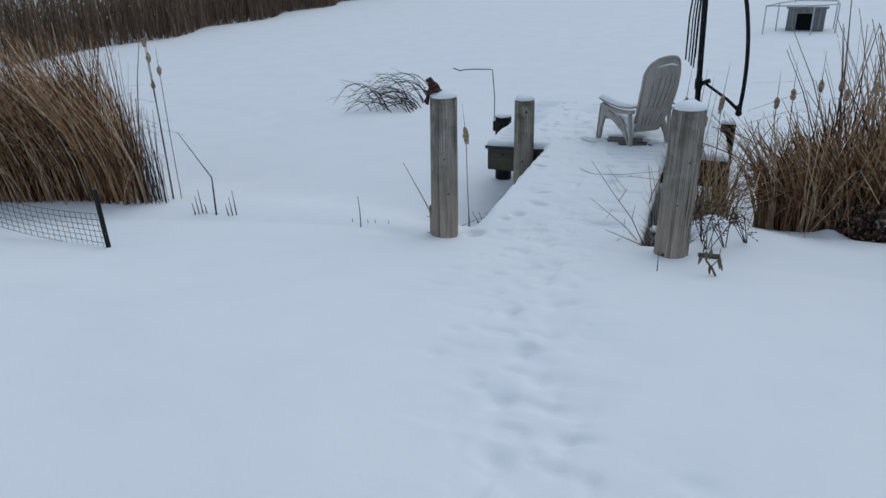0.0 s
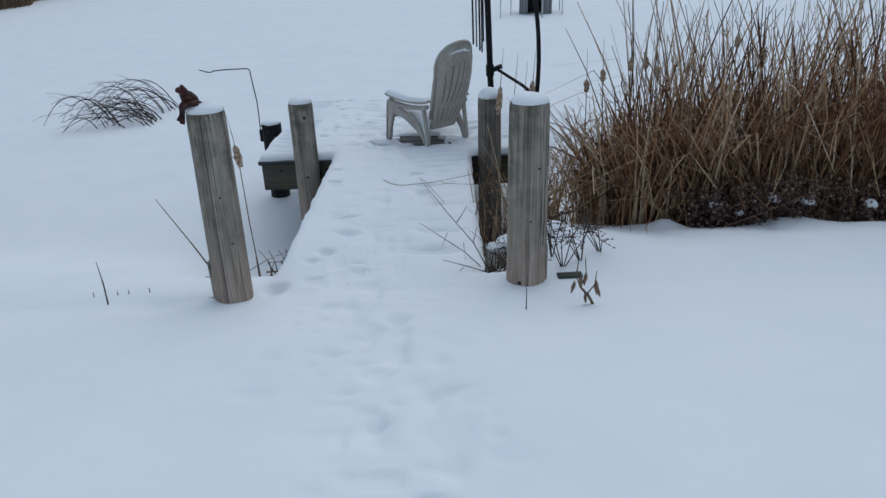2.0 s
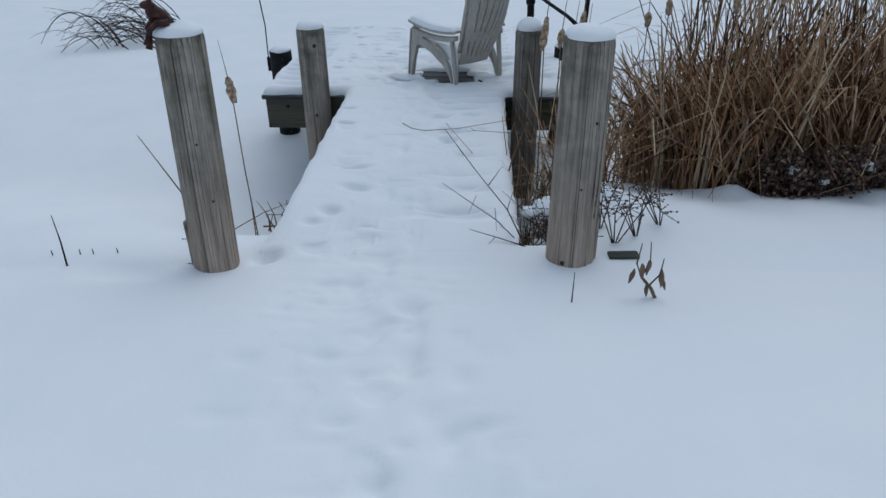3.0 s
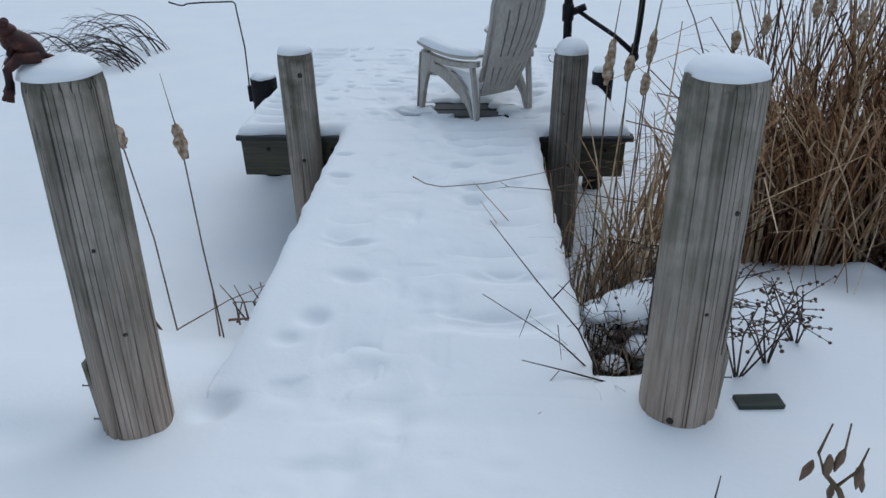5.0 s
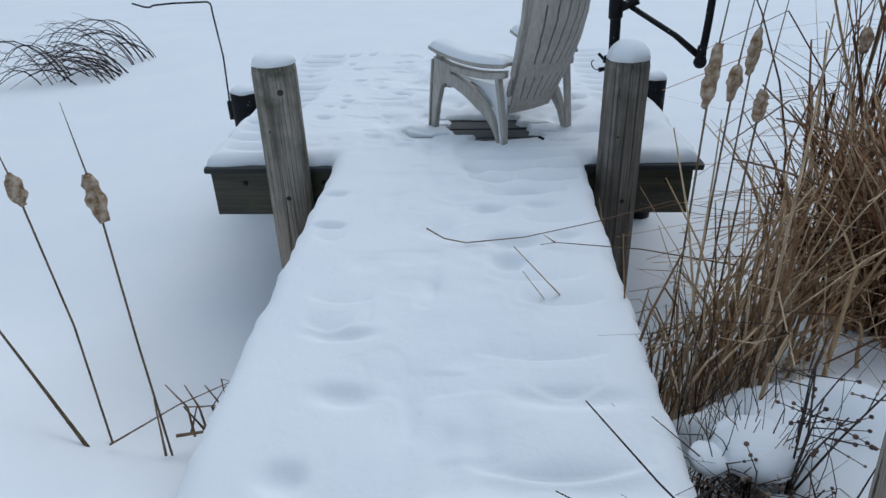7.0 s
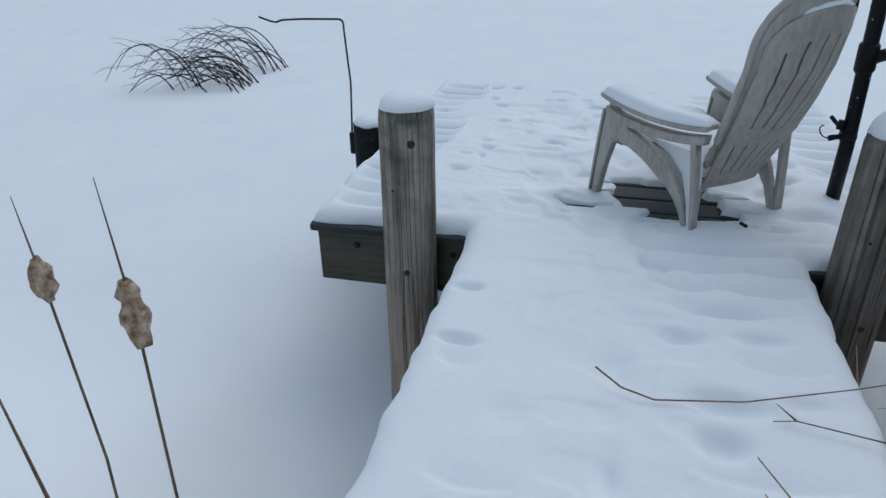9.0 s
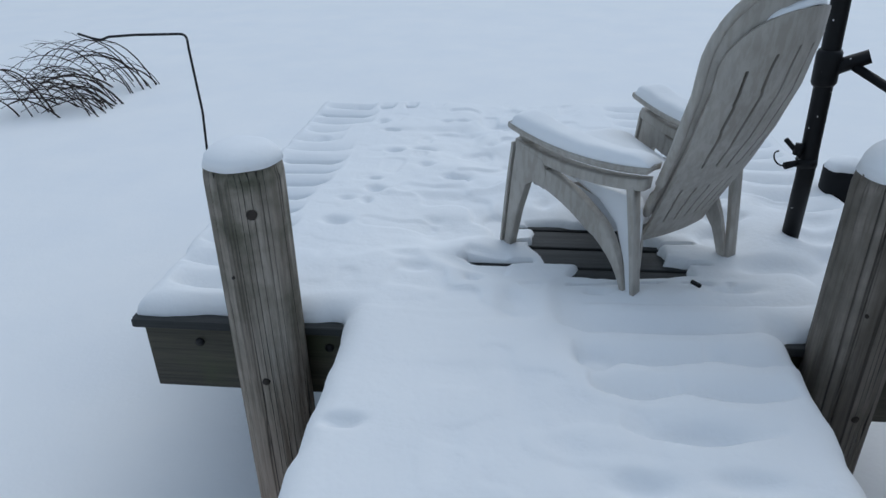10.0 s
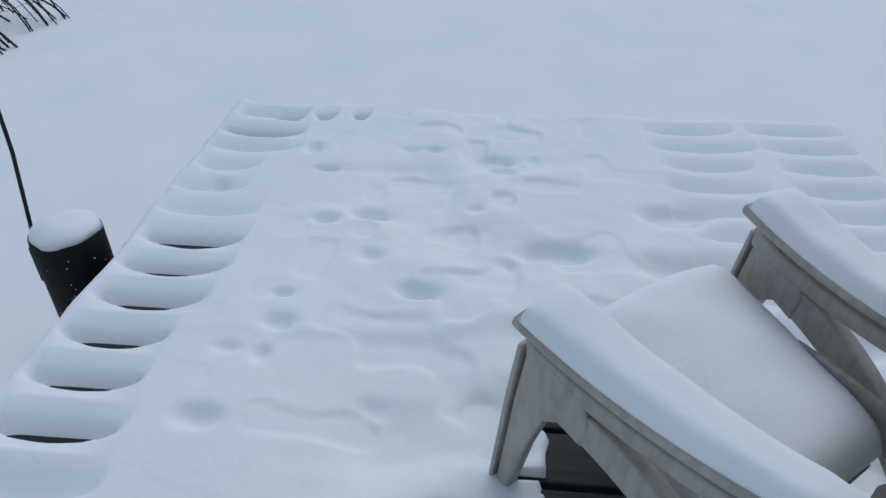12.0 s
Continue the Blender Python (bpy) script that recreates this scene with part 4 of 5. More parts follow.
# ---------------------------------------------------------------- reeds, grass and twigs
def blades(name, base, height, lean, width, mat, label, category, kind="stuff", seed=0, rings=5, fold=0.25, side=3, droop=None):
    """Many thin bent stems in one mesh. base: n x 3, height and width: n, lean: n x 2 (sideways reach in metres)."""
    r = np.random.RandomState(seed)
    n = len(base)
    t = np.linspace(0, 1, rings)
    bend = np.where(r.rand(n) < fold, r.uniform(0.45, 0.8, n), 2.0)
    path = np.zeros((n, rings, 3))
    side_dir = r.normal(size=(n, 2))
    side_dir /= np.linalg.norm(side_dir, axis=1)[:, None]
    for k, q in enumerate(t):
        path[:, k, 0:2] = base[:, 0:2] + lean * q ** 1.8
        path[:, k, 2] = base[:, 2] + height * q - (0 if droop is None else droop * q ** 2.2)
        past = np.clip(q - bend, 0, 1)
        path[:, k, 0:2] += side_dir * (past * height * 0.8)[:, None]
        path[:, k, 2] -= past * height * r.uniform(0.9, 1.5, n)
    path[:, 1:-1, 0:2] += r.normal(0, 0.006, (n, rings - 2, 2))
    ang = r.rand(n) * 6.283
    verts = np.zeros((n, rings, side, 3))
    for k in range(rings):
        w = width * (1 - 0.6 * t[k] ** 2)
        for s in range(side):
            a = ang + 6.283 * s / side
            flat = 1.0 if s == 0 else 0.55
            verts[:, k, s, 0] = path[:, k, 0] + np.cos(a) * w * flat
            verts[:, k, s, 1] = path[:, k, 1] + np.sin(a) * w * flat
            verts[:, k, s, 2] = path[:, k, 2]
    idx = np.arange(n * rings * side).reshape(n, rings, side)
    faces = []
    for s in range(side):
        q = (s + 1) % side
        faces.append(np.stack([idx[:, :-1, s], idx[:, :-1, q], idx[:, 1:, q], idx[:, 1:, s]], -1).reshape(-1, 4))
    me = raw_mesh(name, verts.reshape(-1, 3), np.concatenate(faces).tolist(), mat)
    return tagged(new(name, me), label, category, kind=kind)


def reed_bed(name, n, x0, x1, front, deep, h0, h1, mat, label, seed, lean=(0, 0), spread_=0.22, width=(0.003, 0.008), fold=0.25, rise=None, bias=1.6, bottom=None, slant=0.0):
    r = np.random.RandomState(seed)
    x = r.uniform(x0, x1, n)
    y = np.array([front(v) for v in x]) + deep * r.rand(n) ** bias
    x = x + slant * (y - np.array([front(v) for v in x]))
    z = ground_z(x, y) - 0.03 if bottom is None else np.full(n, bottom)
    h = (h0 + (h1 - h0) * r.rand(n) ** 0.6) * (1 if rise is None else rise(x))
    le = (np.array(lean) + np.clip(r.normal(0, spread_, (n, 2)), -1.7 * spread_, 1.7 * spread_)) * (h / 1.4)[:, None]
    return blades(name, np.stack([x, y, z], 1), h, le, r.uniform(*width, n), mat, label, "reeds", seed=seed + 1, fold=fold)


def front_right(x):
    return 5.62 + 0.08 * math.sin(3 * x) + 0.35 * max(0, 1.45 - x) + 0.06 * max(0, x - 2.6)


reed_bed("reed_bed", 1700, 1.25, 6.2, front_right, 1.1, 0.7, 1.72, REED, "dense bed of dry brown cattail reeds on the pond bank", 41,
         lean=(-0.05, -0.04), rise=lambda x: 0.62 + 0.38 * ease(x, 1.2, 2.6) + 0.14 * ease(x, 2.2, 3.2), fold=0.6, spread_=0.28, width=(0.004, 0.017), bias=1.3)
reed_bed("reed_bed", 640, 1.3, 2.7, lambda x: 5.65 + 0.25 * max(0, 1.6 - x), 1.0, 0.6, 1.1, REED, "dry brown reeds drooping over the pond edge", 43,
         lean=(-0.6, -0.15), spread_=0.2, fold=0.45, width=(0.004, 0.014))
reed_bed("reed_bed", 1900, 1.9, 9.0, lambda x: front_right(x) + 0.9, 1.8, 1.35, 2.25, REED, "dry brown reeds standing further back on the bank", 47, fold=0.55, spread_=0.26, width=(0.004, 0.016))
reed_bed("reed_bed", 3000, -10.0, -4.72, lambda x: 4.62 + 0.05 * math.sin(4 * x), 2.0, 1.1, 2.0, REED, "dense bed of dry brown reeds beside the wire fence", 53,
         lean=(-0.34, -0.08), fold=0.5, spread_=0.3, width=(0.004, 0.016), slant=-1.05)
reed_bed("reed_bed", 60, -4.85, -4.45, lambda x: 4.6, 0.3, 0.5, 1.1, TWIG, "thin dark standing reeds at the end of the reed bed", 57, spread_=0.1, fold=0.1, slant=-1.0)


def drooping_leaves(name, n, x0, x1, front, deep, z0, z1, reach, label, seed, slant=0.0, rise=None):
    """Long dead leaves that arch out of the stand and hang."""
    r = np.random.RandomState(seed)
    x = r.uniform(x0, x1, n)
    f = np.array([front(v) for v in x])
    y = f + deep * r.rand(n)
    up = 1 if rise is None else rise(x)
    z = ground_z(x, y) + r.uniform(z0, z1, n) * up
    x = x + slant * (y - f)
    a = r.uniform(0, 6.283, n)
    far = r.uniform(0.2, reach, n)
    lean = np.stack([np.cos(a) * far, np.sin(a) * far - 0.06], 1)
    return blades(name, np.stack([x, y, z], 1), r.uniform(0.1, 0.45, n), lean, r.uniform(0.003, 0.011, n), REED, label, "reeds", seed=seed + 1, fold=0.15, rings=6,
                  droop=r.uniform(0.1, 0.9, n))


drooping_leaves("reed_leaves", 1500, 1.3, 6.0, front_right, 1.2, 0.45, 1.2, 0.55, "tangle of dead leaves hanging in the reed bed", 45, rise=lambda x: 0.72 + 0.28 * ease(x, 1.2, 2.6))
drooping_leaves("reed_leaves", 1500, -9.0, -5.25, lambda x: 4.65, 1.8, 0.3, 1.4, 0.6, "tangle of dead leaves hanging in the reed bed by the fence", 55, slant=-1.05)


def broken_stems(n, x0, x1, front, label, seed, slant=0.0):
    """Pale stout stems, snapped half-way, lying across the front of a stand."""
    r = np.random.RandomState(seed)
    x = r.uniform(x0, x1, n)
    f = np.array([front(v) for v in x])
    y = f + r.uniform(-0.1, 0.35, n)
    x = x + slant * (y - f)
    lean = np.stack([np.clip(r.normal(-0.05, 0.35, n), -0.6, 0.6), r.normal(-0.12, 0.15, n)], 1)
    return blades("broken_reeds", np.stack([x, y, ground_z(x, y) - 0.03], 1), r.uniform(0.5, 1.35, n), lean, r.uniform(0.005, 0.011, n), STRAW, label, "reeds",
                  seed=seed + 1, fold=0.6, rings=7)


broken_stems(120, 1.6, 6.0, front_right, "pale snapped reed stems leaning across the reed bed", 91)
broken_stems(110, -9.0, -4.9, lambda x: 4.6, "pale snapped reed stems leaning across the reeds by the fence", 93, slant=-1.05)


def far_bank():
    r = np.random.RandomState(61)
    n = 9000
    t = r.rand(n) ** 0.8
    y = 12 + 42 * t
    x = -20.2 - 0.06 * (y - 18) + 0.5 * np.sin(y * 0.9) - 6 * r.rand(n) ** 1.5
    x += 0.35 * (y < 18) * (y - 18)
    h = r.uniform(1.6, 2.9, n)
    le = r.normal(0, 0.3, (n, 2))
    return blades("far_reed_bed", np.stack([x, y, np.full(n, ICE - 0.03)], 1), h, le, r.uniform(0.012, 0.03, n), REED_FAR,
                  "long wall of brown reeds on the far pond bank", "reeds", seed=62)


far_bank()


def stems(name, rows, mat, label, category, group="", kind=""):
    """A thing of a few hand-set stems: rows of (points, radius at the base)."""
    if len(rows) > 4:
        base = Vector(rows[0][0][0])
        clump = thing(name, Matrix.Translation(base), label, category, group, kind)
        for pts, r in rows:
            part("stem", tube(bmesh.new(), [Vector(p) - base for p in pts], [r * (1 - 0.65 * i / (len(pts) - 1)) for i in range(len(pts))], 6), mat, clump)
        return clump
    bm = bmesh.new()
    for pts, r in rows:
        n = len(pts)
        tube(bm, pts, [r * (1 - 0.65 * i / (n - 1)) for i in range(n)], 6)
    return solid(name, bm, mat, pose(0, 0, 0), label, category, group, kind)


def cattail(base, head, tip, size, label, group, seed, girth=0.019):
    """One cattail: stalk, fluffy head and spike."""
    q = random.Random(seed)
    b = Vector(base)
    ob = thing("cattail", Matrix.Translation(b), label, "cattail", group)
    hd, tp = Vector(head) - b, Vector(tip) - b
    bm = bmesh.new()
    mid = hd * 0.5 + Vector((q.uniform(-0.015, 0.015), q.uniform(-0.015, 0.015), 0))
    tube(bm, [Vector((0, 0, 0)), mid, hd, tp], [0.0045, 0.004, 0.0035, 0.001], 7)
    part("stalk", bm, STALK, ob)
    bm = bmesh.new()
    way = (tp - hd).normalized()
    n = 11
    pts = [hd + way * size * (i / (n - 1) - 0.5) for i in range(n)]
    rad = [0.005 + girth * math.sin(math.pi * min(0.97, max(0.03, i / (n - 1)))) ** 0.5 * q.uniform(0.7, 1.15) for i in range(n)]
    tube(bm, pts, rad, 14)
    for v in bm.verts:
        v.co += 0.008 * noise.noise_vector(v.co * 60 + Vector((seed, 0, 0)))
    part("seed_head", bm, FLUFF, ob, "fluffy bursting brown seed head")
    return ob


cattail((-1.375, 5.33, gz_at(-1.375, 5.33) - 0.02), (-1.436, 5.434, 0.573), (-1.48, 5.468, 0.875), 0.16, "tall single cattail with a fluffy head on the bank", "cattails by the dock", 1, 0.026)
cattail((-1.66, 5.42, gz_at(-1.66, 5.42) - 0.02), (-1.771, 5.539, 0.556), (-1.825, 5.575, 0.757), 0.115, "slim cattail with a small ragged head", "cattails by the dock", 2, 0.024)
for k, (x, y, z, s) in enumerate(((0.51, 5.667, 0.87, 0.2), (0.81, 6.145, 0.83, 0.17), (0.63, 5.8, 0.81, 0.12), (0.69, 5.7, 0.765, 0.1))):
    cattail((x + 0.03, y + 0.1, gz_at(x, y + 0.1) - 0.02), (x, y, z), (x + 0.03, y + 0.01, z + 0.38), s, "cattail with a fluffy tan head among dead grass", "cattails by the reeds", 10 + k)
q = random.Random(3)
for k in range(9):
    x, y = q.uniform(1.3, 3.6), q.uniform(5.7, 6.4)
    z = 0.75 + 0.3 * min(1, max(0, (x - 1.2) / 1.4)) + q.uniform(0, 0.2)
    cattail((x, y, gz_at(x, y) - 0.02), (x - 0.05, y, z), (x - 0.06, y, z + 0.3), 0.1, "cattail with a grey-brown head in the reed bed", "cattails in the reed bed", 30 + k)
for k in range(4):
    x, y = q.uniform(-5.0, -4.7), q.uniform(4.8, 5.2)
    cattail((x, y, gz_at(x, y) - 0.02), (x + 0.04, y, 1.0 + 0.15 * k), (x + 0.05, y, 1.25 + 0.15 * k), 0.09, "cattail with a small grey head at the edge of the reeds", "cattails by the fence", 50 + k)

# sticks and stubs on the left bank
g = gz_at
stems("dead_stick", [([(-1.68, 5.32, g(-1.68, 5.32) - 0.02), (-1.92, 5.46, -0.13), (-2.215, 5.642, 0.186)], 0.008)], STALK, "dead reed stick leaning out of the snow", "stick")
stems("dead_stick", [([(-1.94, 4.134, g(-1.94, 4.134) - 0.03), (-1.95, 4.16, 0.2), (-1.978, 4.195, 0.33)], 0.006)], TWIG, "short dark stick standing in the snow", "stick")
for x in (-2.08, -1.93, -1.86, -1.73):
    stems("reed_stub", [([(x, 4.25, g(x, 4.25) - 0.05), (x, 4.25, g(x, 4.25) + 0.03)], 0.006)], TWIG, "cut reed stub poking out of the snow", "reed stub", "reed stubs")
stems("dead_stick", [([(-3.6, 4.3, g(-3.6, 4.3) - 0.02), (-3.75, 4.5, 0.25), (-4.3, 4.75, 0.6)], 0.009)], TWIG, "dark stick leaning against the reeds", "stick")
for x, n in ((-3.85, 4), (-3.45, 3)):
    stems("reed_stubble", [([(x + 0.03 * k, 4.3 + 0.02 * k, g(x, 4.3) - 0.03), (x + 0.03 * k + 0.02 * (k - 1), 4.3, g(x, 4.3) + 0.12 + 0.07 * (k % 3))], 0.007) for k in range(n)],
          TWIG, "small clump of broken reed stubble", "reeds")

# broken straw between the cattails and the walkway
stems("broken_straw", [([(-1.62, 5.35, -0.42), (-1.35, 5.42, -0.28), (-1.14, 5.5, -0.22)], 0.004), ([(-1.1, 5.45, -0.42), (-1.1, 5.5, -0.12), (-1.05, 5.5, -0.24)], 0.005),
                       ([(-1.18, 5.45, -0.45), (-1.2, 5.5, -0.22), (-1.1, 5.55, -0.3)], 0.006), ([(-1.15, 5.4, -0.4), (-1.08, 5.45, -0.3), (-1.06, 5.4, -0.18)], 0.006),
                       ([(-1.38, 5.3, -0.42), (-1.4, 5.36, -0.2)], 0.006), ([(-1.32, 5.3, -0.32), (-1.1, 5.4, -0.36)], 0.007),
                       ([(-1.25, 5.35, -0.4), (-1.17, 5.4, -0.36), (-1.2, 5.36, -0.44)], 0.005)] + [([(-1.05 - 0.3 * k / 14, 5.4 + 0.02 * (k % 3), -0.42), (-1.05 - 0.3 * k / 14 + 0.05 * math.sin(5 * k), 5.43, -0.3), (-1.05 - 0.3 * k / 14 + 0.13 * math.sin(3 * k + 1), 5.44, -0.2 - 0.1 * (k % 2))], 0.006) for k in range(14)], GRASS, "clump of broken tan straw beside the walkway", "dead grass")

# grass clump under the right side of the walkway, with the dark hollow by the piling
r = np.random.RandomState(71)
n = 420
x, y = r.uniform(0.35, 0.62, n), 4.55 + 0.42 * r.rand(n)
blades("grass_tussock", np.stack([x, y, ground_z(x, y) - 0.1], 1), r.uniform(0.15, 0.4, n), r.normal(0, 0.16, (n, 2)) + [0.0, -0.08], r.uniform(0.002, 0.007, n), TUSSOCK,
       "matted tussock of dead brown grass beside the walkway", "dead grass", seed=72, fold=0.5)
n = 180
x, y = 0.72 + 0.17 * r.randn(n), 5.62 + 0.16 * r.randn(n)
blades("grass_tussock", np.stack([x, y, ground_z(x, y) - 0.03], 1), r.uniform(0.4, 1.15, n), r.normal(0, 0.2, (n, 2)) + [0.08, -0.05], r.uniform(0.004, 0.011, n), STRAW,
       "loose stand of dead grass and reeds beside the dock", "dead grass", seed=73, fold=0.45)
n = 60
x, y = r.uniform(0.38, 0.7, n), 4.75 + 0.9 * r.rand(n)
blades("grass_tussock", np.stack([x, y, ground_z(x, y) - 0.03], 1), r.uniform(0.3, 0.65, n), r.normal(0, 0.14, (n, 2)), r.uniform(0.0015, 0.004, n), TWIG,
       "thin dark weed stems beside the walkway", "dead grass", seed=75, fold=0.4)


def bush(name, x0, x1, y0, y1, z, count, label, seed):
    """A low frost-bitten bush of small dark seed heads."""
    r = np.random.RandomState(seed)
    bm = bmesh.new()
    for i in range(count):
        x, y = r.uniform(x0, x1), r.uniform(y0, y1)
        b = gz_at(x, y)
        top = Vector((x + r.normal(0, 0.06), y - 0.1 + r.normal(0, 0.06), b + r.uniform(0.08, z)))
        tube(bm, [(x, y, b - 0.02), top], [0.003, 0.0015], 3, False)
        for k in range(4):
            m = Matrix.Translation(top + Vector(r.normal(0, 0.022, 3).tolist())) @ Matrix.Diagonal((*r.uniform(0.006, 0.015, 3).tolist(), 1))
            bmesh.ops.create_icosphere(bm, subdivisions=1, radius=1.0, matrix=m)
    return solid(name, bm, SEED, pose(0, 0, 0), label, "bush", kind="stuff")


bush("weed_bush", 1.9, 2.9, 5.35, 5.7, 0.36, 420, "low dark bush of dried seed heads flecked with snow", 81)
bush("weed_bush", 3.0, 4.6, 5.4, 5.8, 0.4, 320, "low dark bush of dried seed heads at the foot of the reeds", 83)
for k, (x, y, z, s) in enumerate(((0.55, 4.93, 0.03, 0.12), (0.42, 4.9, 0.02, 0.06), (0.68, 5.02, 0.0, 0.13), (0.58, 4.76, -0.04, 0.07), (0.46, 4.7, -0.08, 0.05))):
    snow_cap(x, y, z, s, s * 0.55, 120 + k, "lump of snow resting on a tussock of dead grass", 2.2)
for k, (x, y, z, s) in enumerate(((2.12, 5.4, 0.17, 0.05), (2.55, 5.38, 0.16, 0.045), (2.3, 5.36, 0.1, 0.035), (2.8, 5.36, 0.12, 0.05), (3.3, 5.4, 0.15, 0.05), (3.9, 5.4, 0.14, 0.06))):
    snow_cap(x, y, gz_at(x, y) + z, s, s * 0.9, 90 + k, "lump of snow caught in a dried bush", 2.2)


def weed(x, y, seed, h, label):
    """A bare branching weed with seed pods."""
    q = random.Random(seed)
    rows, pods = [], []
    b = Vector((x, y, gz_at(x, y) - 0.03))
    for k in range(5):
        top = b + Vector((q.uniform(-0.15, 0.2), q.uniform(-0.12, 0.1), h * q.uniform(0.6, 1)))
        mid = (b + top) / 2 + Vector((q.uniform(-0.03, 0.03), 0, 0.03))
        rows.append(([b, mid, top], 0.004))
        for j in range(5):
            p = mid.lerp(top, q.random())
            e = p + Vector((q.uniform(-0.1, 0.12), q.uniform(-0.06, 0.06), q.uniform(-0.05, 0.05)))
            rows.append(([p, e], 0.002))
            pods += [e, p.lerp(e, 0.6)]
    ob = thing("weed", Matrix.Identity(4), label, "dead weed", "dead weeds on the bank")
    bm = bmesh.new()
    for pts, r in rows:
        tube(bm, pts, [r * (1 - 0.5 * i / (len(pts) - 1)) for i in range(len(pts))], 5)
    part("stem", bm, TWIG, ob)
    bm = bmesh.new()
    for p in pods:
        bmesh.ops.create_icosphere(bm, subdivisions=1, radius=q.uniform(0.004, 0.008), matrix=Matrix.Translation(p))
    part("seed_pod", bm, SEED, ob, "small dark seed pods")["kind"] = "stuff"
    return ob


for k, (x, y, h) in enumerate(((0.82, 4.42, 0.42), (0.95, 4.5, 0.38), (0.78, 4.62, 0.5), (1.1, 4.62, 0.3), (0.5, 4.72, 0.5), (0.62, 4.85, 0.55))):
    weed(x, y, 200 + k, h, "bare branching weed with dried seed pods in the snow")


def milkweed(x, y, label):
    z = gz_at(x, y)
    ob = thing("milkweed", Matrix.Translation((x, y, z)), label, "dead weed")
    bm = bmesh.new()
    tube(bm, [(0.04, 0, -0.03), (0.0, 0, 0.05), (-0.045, 0.01, 0.1), (-0.07, 0.02, 0.16), (-0.06, 0.02, 0.26)], [0.008, 0.008, 0.006, 0.004, 0.002], 7)
    tube(bm, [(-0.01, 0, 0.06), (0.03, 0, 0.12), (0.035, 0, 0.2)], [0.005, 0.004, 0.002], 7)
    tube(bm, [(-0.045, 0.01, 0.1), (-0.02, 0, 0.18), (-0.03, 0, 0.28)], [0.004, 0.003, 0.002], 7)
    part("stem", bm, STALK, ob)
    for p, a, s in (((-0.075, 0.02, 0.13), -0.2, 1.0), ((-0.02, 0, 0.07), 0.1, 0.9), ((0.035, 0, 0.14), 0.1, 1.2), ((0.045, 0, 0.1), 0.3, 0.8), ((-0.05, 0, 0.17), 0.1, 1.1), ((-0.02, 0, 0.19), -0.1, 1.0)):
        bm = bmesh.new()
        tube(bm, [Vector(p) + Vector((math.sin(a) * d * s, 0.003, -d * s)) for d in (0, 0.015, 0.035, 0.06, 0.075)], [0.003, 0.009 * s, 0.011 * s, 0.006, 0.002], 8)
        for v in bm.verts:
            v.co += 0.003 * noise.noise_vector(v.co * 50)
        part("pod", bm, POD, ob, "open dry pod")
    return ob


milkweed(0.86, 3.82, "dead milkweed with split pods standing in the snow")
stems("dead_stick", [([(0.515, 3.75, g(0.515, 3.75) - 0.04), (0.515, 3.75, g(0.515, 3.75) + 0.15)], 0.004)], TWIG, "thin dark stick standing upright in the snow", "stick")

# shoots and blades over the walkway
stems("bare_shoot", [([(0.38, 4.5, 0.0), (0.26, 4.43, 0.28), (0.1, 4.36, 0.52), (-0.05, 4.3, 0.757)], 0.0038), ([(0.26, 4.43, 0.28), (0.28, 4.36, 0.42)], 0.003), ([(0.16, 4.38, 0.44), (0.22, 4.35, 0.55)], 0.003)],
      TWIG, "thin bare shoot arching over the walkway", "twig")
stems("bare_shoot", [([(0.36, 4.48, 0.03), (0.21, 4.46, 0.2), (-0.067, 4.42, 0.427)], 0.0035), ([(0.2, 4.5, 0.25), (0.21, 4.42, 0.16)], 0.002), ([(0.1, 4.48, 0.33), (0.06, 4.42, 0.25)], 0.002)],
      TWIG, "thin bare shoot leaning over the walkway", "twig")
stems("bare_shoot", [([(0.42, 4.42, 0.05), (0.226, 4.39, 0.135), (0.07, 4.37, 0.195)], 0.0038), ([(0.2, 4.385, 0.14), (0.14, 4.33, 0.1)], 0.002)], TWIG, "short bare twig lying over the walkway's edge", "twig")
stems("dry_blade", [([(-0.435, 6.03, 0.15), (-0.36, 5.975, 0.132), (-0.27, 5.945, 0.128), (-0.03, 5.985, 0.132), (0.27, 6.085, 0.15), (0.6, 6.18, 0.2), (0.95, 6.2, 0.12)], 0.0032)], GRASS, "long dry reed blade lying across the snowy walkway", "reed")
stems("dry_blade", [([(0.75, 5.78, 0.12), (0.41, 5.86, 0.145), (0.087, 5.925, 0.14), (0.03, 5.92, 0.132)], 0.003), ([(0.087, 5.925, 0.14), (0.05, 5.99, 0.138)], 0.003)], STALK, "thin dry stem lying on the walkway", "reed")
stems("tall_stick", [([(1.97, 7.48, -0.8), (1.97, 7.48, 0.79), (1.89, 7.48, 1.62)], 0.012)], STALK, "tall thin pole standing in the reeds", "pole")
